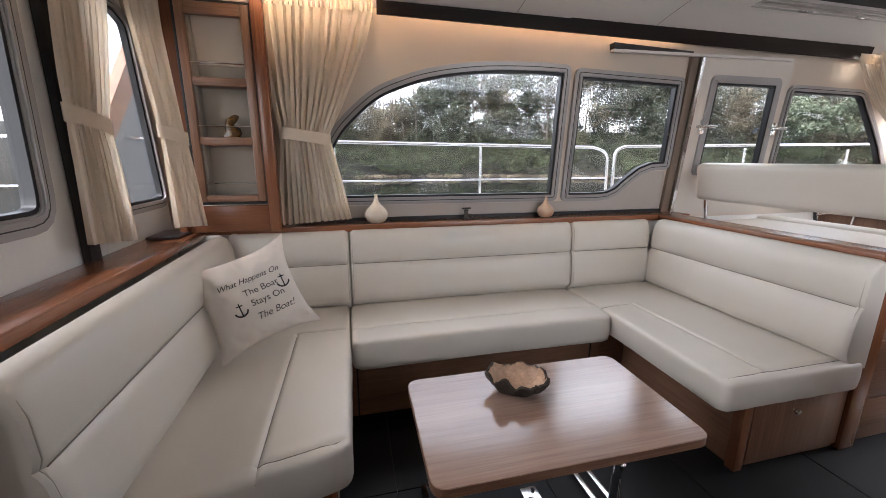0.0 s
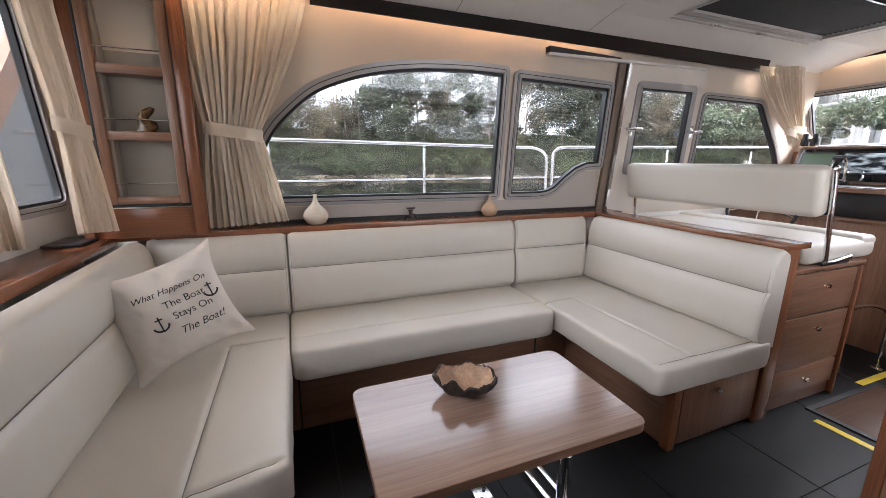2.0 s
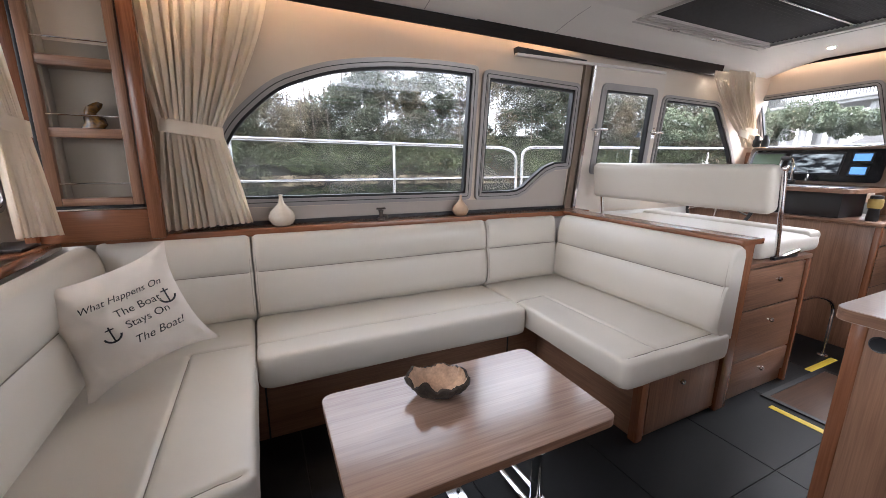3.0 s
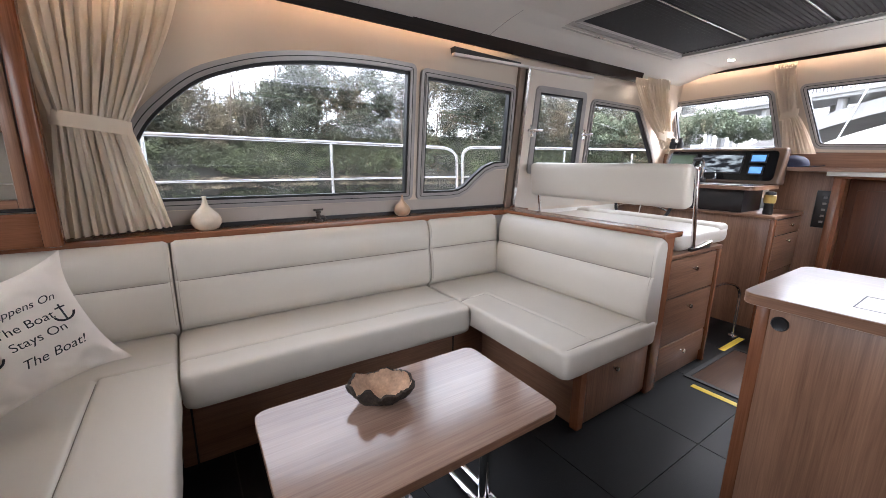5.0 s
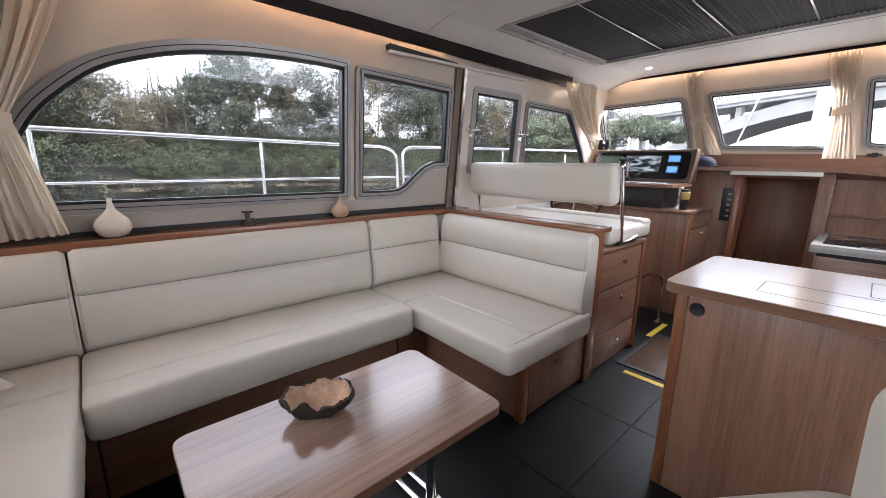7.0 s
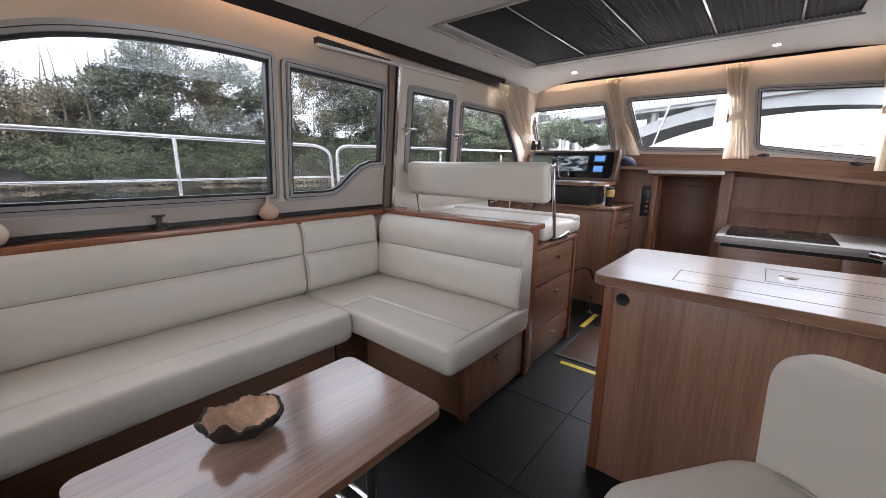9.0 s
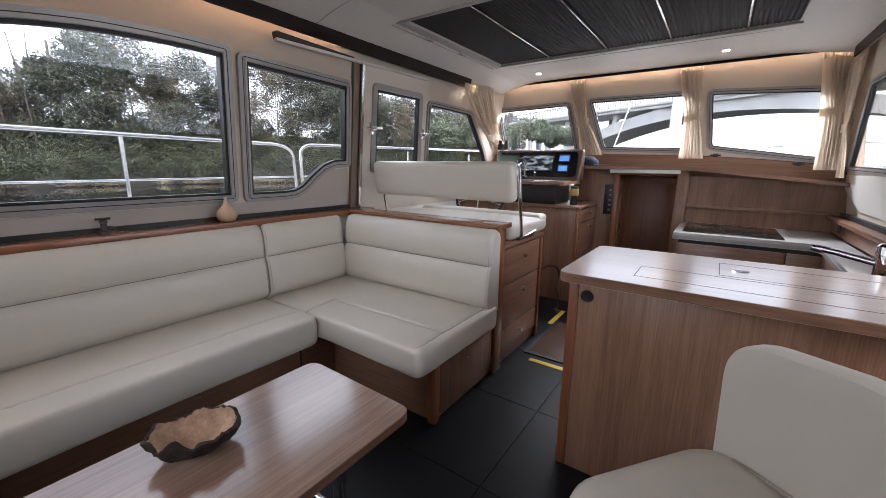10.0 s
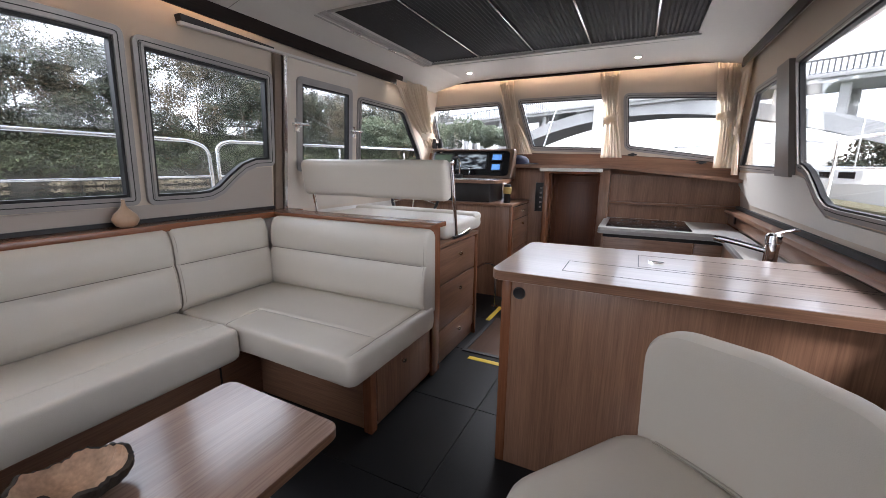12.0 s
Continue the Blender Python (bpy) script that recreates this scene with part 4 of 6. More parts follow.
# pillow with its printed words
pil_m = material("pillow_linen", (0.74, 0.66, 0.58), 0.9, vary=0.05, scale=9, bump=0.5, bump_scale=500)
pillow = thing("throw_pillow", (-0.422, 1.76, 0.738), "beige linen pillow printed with black lettering and anchors", "pillow")
bm = bmesh.new()
N = 40
fr, bk = {}, {}
for i in range(N + 1):
    for j in range(N + 1):
        u, v = i / N * 2 - 1, j / N * 2 - 1
        x = 0.215 * u * (1 - 0.07 * (1 - v * v) * abs(u) ** 2)
        z = 0.215 * v * (1 - 0.07 * (1 - u * u) * abs(v) ** 2)
        th = 0.06 * (max(0, 1 - u ** 4) * max(0, 1 - v ** 4)) ** 0.6
        ear = 1 + 0.13 * (abs(u) * abs(v)) ** 4
        x, z = x * ear, z * ear
        th -= 0.030 * math.exp(-((u - 0.05 + 0.15 * v) / 0.10) ** 2) * max(0, v - 0.15) * (1 - v ** 8)
        th += 0.022 * math.sin(11 * (u + v) + 2 * noise.noise(Vector((u * 3, v * 3, 1)))) * max(0, abs(u * v) - 0.25) * (1 - u ** 8) * (1 - v ** 8)
        wr = -0.014 * abs(noise.noise(Vector((u * 2.4 + v, v * 2.4 - u, 3)))) - 0.010 * abs(noise.noise(Vector((u * 5 + 2 * v, v * 4, 6))))  + 0.004 * noise.noise(Vector((u * 6, v * 3, 8))) * (abs(u) ** 2 + abs(v) ** 2)
        fr[i, j] = bm.verts.new((x, -th - wr * (th > 0.001), z))
        bk[i, j] = fr[i, j] if i in (0, N) or j in (0, N) else bm.verts.new((x, th * 0.8, z))
for D in (fr, bk):
    for i in range(N):
        for j in range(N):
            bm.faces.new((D[i, j], D[i + 1, j], D[i + 1, j + 1], D[i, j + 1]))
obj("cover", bm, pil_m, pillow)
INK = material("black_print", (0.02, 0.02, 0.022), 0.85, vary=0.2)


def letters(text, at, size, parent, mat, turn=(90, 0, 0), shear=0.0):
    cu = bpy.data.curves.new("lettering", "FONT")
    cu.body, cu.size, cu.align_x, cu.shear, cu.extrude = text, size, "CENTER", shear, 0.0004
    cu.materials.append(mat)
    ob = new("lettering", cu)
    ob.parent = parent
    ob.matrix_basis = pose(*at, *turn)
    return ob


letters("What Happens On", (0.012, -0.064, 0.078), 0.036, pillow, INK, shear=0.35)
letters("The Boat", (0.045, -0.066, 0.018), 0.042, pillow, INK)
letters("Stays On", (0.058, -0.066, -0.036), 0.042, pillow, INK)
letters("The Boat!", (0.066, -0.062, -0.105), 0.044, pillow, INK, shear=0.35)
for sx, sz in ((-0.070, -0.030), (0.146, 0.026)):
    an = tube([(sx, -0.062, sz - 0.03), (sx, -0.062, sz + 0.03)], 0.003, 6)
    a = obj("printed_anchor", an, INK, pillow, "printed black anchor")
    obj("anchor_arms", tube([(sx + 0.028 * math.sin(t), -0.060, sz - 0.005 - 0.027 * math.cos(t)) for t in [(-1.4 + 2.8 * k / 10) for k in range(11)]], 0.004, 6), INK, a)
    obj("anchor_stock", tube([(sx - 0.014, -0.061, sz + 0.018), (sx + 0.014, -0.061, sz + 0.018)], 0.003, 6), INK, a)
pillow.rotation_euler = (radians(-20), radians(-16), radians(20))
pillow.scale = (0.91, 0.91, 0.91)


# ---- curtains ----
def curtain(name, top, bottom, tie, tie_w, normal, label, folds=9, amp=0.02, z_tie=0.45, lean=(0, 0, 0)):
    """A gathered curtain held by a tie-back. top and bottom: their two ends; tie: where it is gathered."""
    t = thing(name, tuple((Vector(top[0]) + Vector(top[1])) / 2), label, "curtain", "curtains")
    o = Vector(t.location)
    nrm = Vector(normal).normalized()
    T0, T1, B0, B1 = Vector(top[0]), Vector(top[1]), Vector(bottom[0]), Vector(bottom[1])
    C = Vector(tie)
    d = (T1 - T0).normalized()
    K0, K1 = C - d * tie_w / 2, C + d * tie_w / 2
    NU, NV = folds * 8, 40
    grid = []
    for j in range(NV + 1):
        v = j / NV
        if v < z_tie:
            s = v / z_tie
            s2 = s ** 1.35
            e0, e1 = T0.lerp(K0, s2), T1.lerp(K1, s2)
            e0.z, e1.z = T0.z + (C.z - T0.z) * s, T1.z + (C.z - T1.z) * s
        else:
            s = (v - z_tie) / (1 - z_tie)
            s2 = s ** 0.8
            e0, e1 = K0.lerp(B0, s2), K1.lerp(B1, s2)
            e0.z, e1.z = C.z + (B0.z - C.z) * s, C.z + (B1.z - C.z) * s
        sq = 1 - 0.45 * math.exp(-((v - z_tie) / 0.07) ** 2)
        row = []
        for i in range(NU + 1):
            u = i / NU
            ph = 2 * math.pi * folds * u + 4.2 * noise.noise(Vector((u * 3.1, v * 0.7, folds))) + 1.2 * noise.noise(Vector((u * 9, v * 1.6, 5.0)))
            a = amp * sq * (0.45 + 1.5 * abs(noise.noise(Vector((u * 5, v * 1.3, 3.3 + folds)))) + 0.5 * v)
            p = e0.lerp(e1, u) + nrm * (a * (math.sin(ph) + 0.3 * math.sin(2.3 * ph + 1))) + d * (0.006 * math.cos(ph * 2))
            row.append(p - o)
        grid.append(row)
    bm = bmesh.new()
    G = [[bm.verts.new(p) for p in row] for row in grid]
    for A, B in zip(G, G[1:]):
        for i in range(NU):
            bm.faces.new((A[i], A[i + 1], B[i + 1], B[i]))
    bmesh.ops.solidify(bm, geom=bm.faces[:], thickness=0.002)
    obj("cloth", bm, CLOTH, t)
    bm = bmesh.new()
    rows = []
    for j in range(5):
        z = T0.z + 0.018 - 0.06 * j / 4
        rows.append([bm.verts.new((T0.lerp(T1, i / NU) + nrm * (amp * 1.15 * math.sin(2 * math.pi * folds * 2 * i / NU) * 0.5 + 0.006)).xy.to_3d() + Vector((0, 0, z)) - o) for i in range(NU + 1)])
    for A, B in zip(rows, rows[1:]):
        for i in range(NU):
            bm.faces.new((A[i], A[i + 1], B[i + 1], B[i]))
    bmesh.ops.solidify(bm, geom=bm.faces[:], thickness=0.003)
    obj("heading", bm, CLOTH, t, "gathered curtain heading")
    bm = bmesh.new()
    rows = []
    for j in range(4):
        z = -0.03 + 0.06 * j / 3
        lp = []
        for i in range(25):
            a = 2 * math.pi * i / 24
            lp.append(bm.verts.new(C + d * (tie_w / 2 + 0.012) * math.cos(a) + nrm * (amp * 1.0 + 0.010) * math.sin(a) + Vector((0, 0, z - 0.018 * math.cos(a))) - o))
        rows.append(lp)
    for A, B in zip(rows, rows[1:]):
        for i in range(24):
            bm.faces.new((A[i], A[i + 1], B[i + 1], B[i]))
    bmesh.ops.solidify(bm, geom=bm.faces[:], thickness=0.003)
    obj("tie_back", bm, CLOTH, t, "cloth tie-back band")
    return t


IN = (0, -1, 0)
curtain("curtain", [(-0.40, 2.225, 2.10), (0.17, 2.225, 2.10)], [(-0.37, 2.34, 0.965), (0.02, 2.36, 0.985)], (-0.205, 2.285, 1.45), 0.24, IN, "full cream curtain tied back beside the arched window", 12, 0.016, 0.56)
curtain("curtain", [(-0.90, 1.66, 2.10), (-0.90, 2.03, 2.10)], [(-0.90, 1.605, 1.03), (-0.90, 1.93, 0.985)], (-0.90, 1.75, 1.465), 0.25, (1, 0, 0), "cream curtain tied back on the aft bulkhead", 8, 0.010, 0.6)
curtain("curtain", [(-0.885, 2.09, 2.10), (-0.775, 2.165, 2.10)], [(-0.83, 2.14, 1.0), (-0.695, 2.175, 1.0)], (-0.785, 2.155, 1.44), 0.10, (0.5, -0.85, 0), "narrow cream curtain tied back by the cabinet", 7, 0.008, 0.6)
curtain("curtain", [(3.47, 2.15, 2.03), (3.68, 2.15, 2.04)], [(4.07, 2.16, 1.46), (4.24, 2.16, 1.46)], (4.02, 2.15, 1.57), 0.13, IN, "cream curtain drawn to the corner by the helm", 6, 0.009, 0.8)
for tl, tr, tc, tw, bl, br, zb in ((1.505, 1.345, 1.34, 0.10, 1.335, 1.115, 1.41), (0.498, 0.319, 0.362, 0.10, 0.425, 0.235, 1.375), (-0.45, -0.672, -0.59, 0.17, -0.525, -0.70, 1.285)):
    curtain("curtain", [(4.507, tr, 2.165), (4.507, tl, 2.165)], [(4.515, br, zb), (4.515, bl, zb)], (4.512, tc, 1.74), tw, (-1, 0, 0), "cream curtain hanging between the windscreen panes", 6, 0.008, 0.52)
curtain("curtain", [(3.74, 2.20, 2.07), (4.19, 2.225, 2.13)], [(4.30, 2.19, 1.44), (4.44, 2.13, 1.44)], (4.20, 2.19, 1.60), 0.22, IN, "cream curtain hanging in the forward corner by the helm", 8, 0.010, 0.76)
curtain("curtain", [(4.44, -0.62, 2.10), (4.16, -0.63, 2.10)], [(4.44, -0.66, 1.23), (4.30, -0.67, 1.23)], (4.44, -0.645, 1.60), 0.07, (0, 1, 0), "cream curtain tied back at the starboard corner", 5, 0.009, 0.6)

# ---- helm ----
hb = thing("helm_bench", (2.62, 1.7, 0.0), "walnut helm bench cabinet with three drawers", "cabinet")
obj("body", box((-0.35, -0.575, 0.0), (0.30, 0.75, 0.785), 0.004), WOOD["z"], hb)
obj("top", box((-0.36, -0.60, 0.785), (0.325, 0.75, 0.81), 0.005), WOOD["x"], hb)
obj("front_post", box((0.285, -0.605, 0.0), (0.31, -0.57, 0.785), 0.005), REDWOOD["z"], hb, "mahogany edge post")
for z0, z1 in ((0.545, 0.775), (0.245, 0.535), (0.085, 0.235)):
    d = obj("drawer", box((-0.325, -0.592, z0), (0.275, -0.576, z1), 0.004), WOOD["x"], hb)
    knob(d, (-0.02, -0.592, z1 - 0.075))
# Black backing gives the gaps between drawers their shade by colour.
obj("drawer_gap_shade", box((-0.328, -0.578, 0.08), (0.278, -0.574, 0.78), 0), BLACK, hb, "black backing that stands in for shade between the drawers")
hs = thing("pilot_seat", (2.72, 1.7, 0.81), "cream leather helm seat with a swing-over backrest", "seat")
c = Vector((2.72, 1.7, 0.81))
def shaped(lo, hi, bevel, puff):
    bm = bmesh.new()
    add_box(bm, lo, hi, bevel, 4)
    bmesh.ops.subdivide_edges(bm, edges=[e for e in bm.edges if e.calc_length() > 0.12], cuts=5, use_grid_fill=True)
    L, H = Vector(lo), Vector(hi)
    for v in bm.verts:
        w = (v.co.y - L.y) / (H.y - L.y) * 2 - 1
        v.co.z += puff * (1 - w * w) * (1 if v.co.z > (L.z + H.z) / 2 else 0) + 0.003 * noise.noise(v.co * 6)
    return bm


sc = obj("seat_cushion", shaped((-0.29, -0.585, 0.003), (0.33, 0.55, 0.105), 0.04, 0.008), LEATHER, hs)
obj("front_roll", shaped((0.20, -0.575, 0.06), (0.35, 0.54, 0.125), 0.028, 0.004), LEATHER, sc)
bkm = shaped((-0.055, -0.575, 0.0), (0.045, 0.62, 0.255), 0.035, 0.0)
for v in bkm.verts:
    v.co = Matrix.Rotation(radians(-8), 3, "Y") @ v.co
bk_ = obj("backrest", bkm, LEATHER, hs)
bk_.location = (-0.23, 0, 0.25)
for y in (-0.59, 0.60):
    obj("arm", tube(rounded([(-0.255, y, 0.49), (-0.23, y, 0.40), (-0.165, y, 0.02), (-0.15, y, 0.005), (0.06, y, 0.03)], 0.03), 0.012, 10), CHROME, hs, "chrome backrest arm")
    obj("arm_pivot", box((-0.20, y - 0.012, 0.0), (0.04, y + 0.012, 0.018), 0.004), PLASTIC, hs)
    obj("arm_cap", lathe([(0.001, 0.014), (0.016, 0.012), (0.018, 0), (0.001, 0)], (0, 0, 0), 14), CHROME, hs).matrix_basis = pose(-0.25, y, 0.485, 90, 0, 0)

hc = thing("helm_cabinet", (4.1, 1.7, 0.0), "walnut helm console cabinet with small drawers", "cabinet")
obj("body", box((-0.26, -0.58, 0.0), (0.375, 0.72, 0.905), 0.004), WOOD["z"], hc)
obj("top", box((-0.29, -0.60, 0.905), (0.375, 0.72, 0.932), 0.006), WOOD["y"], hc)
obj("corner_post", box((-0.268, -0.60, 0.0), (-0.228, -0.565, 0.905), 0.008), REDWOOD["z"], hc, "mahogany corner post")
for z0, z1 in ((0.77, 0.89), (0.47, 0.76)):
    d = obj("drawer", box((-0.20, -0.594, z0), (0.36, -0.58, z1), 0.004), WOOD["x"], hc)
    knob(d, (0.10, -0.594, z1 - 0.05))
# Same black backing: shade of the drawer gaps put in as colour.
obj("drawer_gap_shade", box((-0.208, -0.583, 0.46), (0.368, -0.579, 0.898), 0), BLACK, hc, "black backing that stands in for shade between the drawers")
desk = thing("helm_desk", (4.0, 1.74, 1.12), "walnut chart desk below the instruments", "desk")
obj("top", sheet([soften([(-0.28, -0.50), (0.3, -0.50), (0.3, 0.45), (-0.28, 0.45)], 0.05)], lambda u, v, d: Vector((u, v, d)), 0.0, 0.03), WOOD["y"], desk, smooth=False)
obj("pad", box((-0.24, -0.44, 0.031), (0.12, 0.2, 0.037), 0.003), PLASTIC, desk, "black pad on the desk")
obj("bracket", box((-0.15, -0.40, -0.187), (0.25, 0.44, 0.0), 0.004), PLASTIC, desk)
dash = thing("instrument_console", (4.22, 1.72, 1.15), "black instrument console with lit chart screens", "instrument console")
dm = bmesh.new()
for v in add_box(dm, (-0.06, -0.49, 0.0), (0.12, 0.47, 0.31), 0.02, 3):
    pass
for v in dm.verts:
    v.co.x += 0.35 * v.co.z * (1 if v.co.x < 0.03 else 0.1)
obj("housing", dm, material("wood_look_trim", (0.12, 0.07, 0.045), 0.35), dash)
def place_dash(u, v, d=0.0):
    return Vector((-0.064 + 0.35 * v - d, u, v))


obj("face", sheet([soften([(-0.455, 0.035), (0.44, 0.035), (0.43, 0.285), (-0.445, 0.285)], 0.04)], place_dash, 0.0, 0.006), HOB, dash, smooth=False)
SCREEN = glowing("blue_screen", (0.08, 0.22, 0.5), 0.22)
CHART = bpy.data.materials.new("chart_screen")
CHART.use_nodes = True
cn = CHART.node_tree
cb_ = cn.nodes["Principled BSDF"]
vo = cn.nodes.new("ShaderNodeTexNoise")
vo.inputs["Scale"].default_value, vo.inputs["Detail"].default_value = 4, 8
rp = cn.nodes.new("ShaderNodeValToRGB")
rp.color_ramp.elements[0].color, rp.color_ramp.elements[1].color = (0.01, 0.012, 0.015, 1), (0.35, 0.42, 0.45, 1)
rp.color_ramp.elements[0].position, rp.color_ramp.elements[1].position = 0.42, 0.68
cn.links.new(vo.outputs[0], rp.inputs[0])
cn.links.new(rp.outputs[0], cb_.inputs["Emission Color"])
cb_.inputs["Emission Strength"].default_value = 0.2
cb_.inputs["Base Color"].default_value = (0.01, 0.01, 0.012, 1)
cb_.inputs["Roughness"].default_value = 0.1
# Dark display whose foliage reflection is painted as green colour and faint glow.
GREENREFLECTION = glowing("green_reflection_screen", (0.05, 0.08, 0.045), 0.05)
for u0, u1, v0, v1, mt in ((-0.20, 0.13, 0.10, 0.25, CHART), (0.19, 0.41, 0.10, 0.25, GREENREFLECTION), (-0.365, -0.265, 0.195, 0.25, SCREEN), (-0.36, -0.27, 0.095, 0.15, SCREEN)):
    obj("screen", sheet([[(u0, v0), (u1, v0), (u1, v1), (u0, v1)]], place_dash, 0.006, 0.009), mt, dash, "instrument display", smooth=False)
    obj("screen_bezel", ring([(u0 - 0.012, v0 - 0.012), (u1 + 0.012, v0 - 0.012), (u1 + 0.012, v1 + 0.012), (u0 - 0.012, v1 + 0.012)], 0.012, place_dash, 0.005, 0.011), PLASTIC, dash)
obj("throttle_base", box((-0.20, 0.03, 0.0), (-0.08, 0.13, 0.045), 0.012), PLASTIC, dash)
obj("throttle_lever", tube(rounded([(-0.15, 0.035, 0.03), (-0.17, 0.03, 0.16), (-0.16, 0.06, 0.22), (-0.15, 0.12, 0.22), (-0.14, 0.14, 0.15), (-0.14, 0.13, 0.03)], 0.04), 0.010, 8), CHROME, dash, "chrome throttle lever")
obj("throttle_grip", tube([(-0.165, 0.05, 0.212), (-0.15, 0.125, 0.216)], 0.018, 10), PLASTIC, dash)
wheel = thing("steering_wheel", (3.42, 1.925, 1.005), "steel spoked steering wheel below the desk", "steering wheel")
R = 0.25
obj("rim", tube([(0.25 * R * math.sin(a), R * math.cos(a), R * 0.97 * math.sin(a)) for a in [2 * math.pi * k / 36 for k in range(36)]], 0.013, 8, True), PLASTIC, wheel)
for k in range(5):
    a = 2 * math.pi * k / 5 - math.pi / 2
    obj("spoke", tube([(-0.02, 0, 0), (0.25 * R * math.sin(a), R * math.cos(a), R * 0.97 * math.sin(a))], 0.007, 8), CHROME, wheel)
obj("hub", lathe([(0.001, 0.03), (0.03, 0.025), (0.04, 0), (0.001, 0)]), CHROME, wheel).matrix_basis = pose(-0.02, 0, 0, 0, -76, 0)
obj("column", tube([(0.0, 0, 0), (0.40, 0, 0.05)], 0.02, 10), PLASTIC, wheel)
cap = thing("peaked_cap", (4.42, 1.22, 1.303), "navy blue cap lying on the front ledge", "cap")
NAVY = material("navy_cloth", (0.012, 0.016, 0.05), 0.8, vary=0.2)
obj("crown", lathe([(0.10, 0), (0.105, 0.02), (0.095, 0.055), (0.06, 0.085), (0.02, 0.095), (0.001, 0.096)], (0, 0, 0), 24), NAVY, cap)
bm = sheet([soften([(-0.09, 0.0), (0.09, 0.0), (0.08, 0.10), (0.03, 0.15), (-0.03, 0.15), (-0.08, 0.10)], 0.04)], lambda u, v, d: Vector((u, -v - 0.05, 0.004 + d + 0.3 * (0.09 - abs(u)) * 0.3)), 0, 0.004)
obj("peak", bm, NAVY, cap, smooth=False)
th = thing("hand_torch", (3.93, 1.19, 0.932), "black and yellow torch standing on the helm cabinet", "torch")
obj("barrel", lathe([(0.032, 0), (0.034, 0.01), (0.03, 0.08), (0.036, 0.09)]), PLASTIC, th)
obj("head", lathe([(0.036, 0.09), (0.04, 0.1), (0.04, 0.15), (0.034, 0.155)]), material("ochre_plastic", (0.52, 0.36, 0.11), 0.4), th, "yellow torch head")
obj("cap", lathe([(0.034, 0.155), (0.034, 0.175), (0.02, 0.18)]), PLASTIC, th)
bino = thing("binoculars", (4.22, 2.10, 1.465), "black binoculars on the instrument console", "binoculars")
for y in (-0.035, 0.035):
    obj("barrel", lathe([(0.03, 0), (0.03, 0.05), (0.02, 0.07), (0.02, 0.10)], (0, y, 0), 16), PLASTIC, bino)
obj("bridge", box((-0.015, -0.03, 0.03), (0.015, 0.03, 0.06), 0.005), PLASTIC, bino)
rail = thing("grab_rail", (3.45, 1.13, 0.0), "curved chrome grab rail at the floor hatch", "grab rail")
obj("bar", tube(rounded([(0.10, 0.02, 0.0), (0.10, 0.02, 0.40), (-0.08, 0.06, 0.46), (-0.53, 0.06, 0.46)], 0.1), 0.011, 10), CHROME, rail)
obj("foot", lathe([(0.03, 0), (0.03, 0.008), (0.014, 0.014), (0.012, 0.03)], (0.10, 0.02, 0)), CHROME, rail)

# ---- galley ----
isl = thing("galley_island", (2.0, -0.1, 0.0), "walnut galley island with a veneer worktop lightened for sheen", "kitchen island")
obj("aft_panel", box((-0.295, -0.62, 0.0), (-0.265, 0.60, 0.838), 0.004), WOOD["z"], isl)
obj("end_panel", box((-0.265, 0.585, 0.0), (0.285, 0.615, 0.838), 0.004), WOOD["z"], isl)
obj("forward_panel", box((0.255, -0.62, 0.0), (0.285, 0.585, 0.838), 0.004), WOOD["z"], isl)
obj("corner_post", box((-0.302, 0.58, 0.0), (-0.262, 0.622, 0.838), 0.01), REDWOOD["z"], isl, "solid mahogany corner post")
sk = obj("socket", lathe([(0.001, 0.008), (0.022, 0.008), (0.024, 0.004), (0.03, 0.006), (0.033, 0.0)], (0, 0, 0), 24), BLACK, isl, "round black socket")
sk.matrix_basis = pose(-0.2955, 0.55, 0.785, 0, -90, 0) @ Matrix.Scale(0.78, 4)
obj("socket_ring", lathe([(0.024, 0.009), (0.027, 0.010), (0.028, 0.008), (0.024, 0.008)], (0, 0, 0), 24), PLASTIC, sk)
wt = thing("island_worktop", (2.0, -0.1, 0.838), "walnut worktop with flush lids, its colour lightened for window sheen", "worktop")
lp = soften([(-0.33, -0.62), (0.40, -0.62), (0.33, 0.655), (-0.33, 0.66)], 0.05, 6)
obj("slab", sheet([lp], lambda u, v, d: Vector((u, v, d)), 0.001, 0.04), ISLWOOD, wt, smooth=False)
obj("edge_band", ring(offset_loop(lp, -0.002), 0.005, lambda u, v, d: Vector((u, v, d)), 0.003, 0.038), WOOD["y"], wt)
for lo, hi in (((-0.215, -0.60), (-0.03, 0.405)), ((0.0, -0.60), (0.245, 0.135))):
    lp2 = [(lo[0], lo[1]), (hi[0], lo[1]), (hi[0], hi[1]), (lo[0], hi[1])]
    obj("lid_gap", ring(lp2, 0.0035, lambda u, v, d: Vector((u, v, d)), 0.0385, 0.0405), BLACK, wt, "dark gap round a flush lid")
obj("lid_catch", box((0.10, 0.035, 0.0402), (0.125, 0.095, 0.043), 0.004), CHROME, wt, "chrome lid catch")

gc = thing("galley_cabinet", (3.9, -0.2, 0.0), "walnut galley cabinet below the hob", "cabinet")
obj("body", box((-0.10, -0.5, 0.0), (0.64, 0.50, 0.735), 0.004), WOOD["z"], gc)
for y0, y1 in ((-0.47, -0.18), (-0.17, 0.48)):
    obj("door", box((-0.118, y0, 0.1), (-0.10, y1, 0.705), 0.004), WOOD["y"], gc)
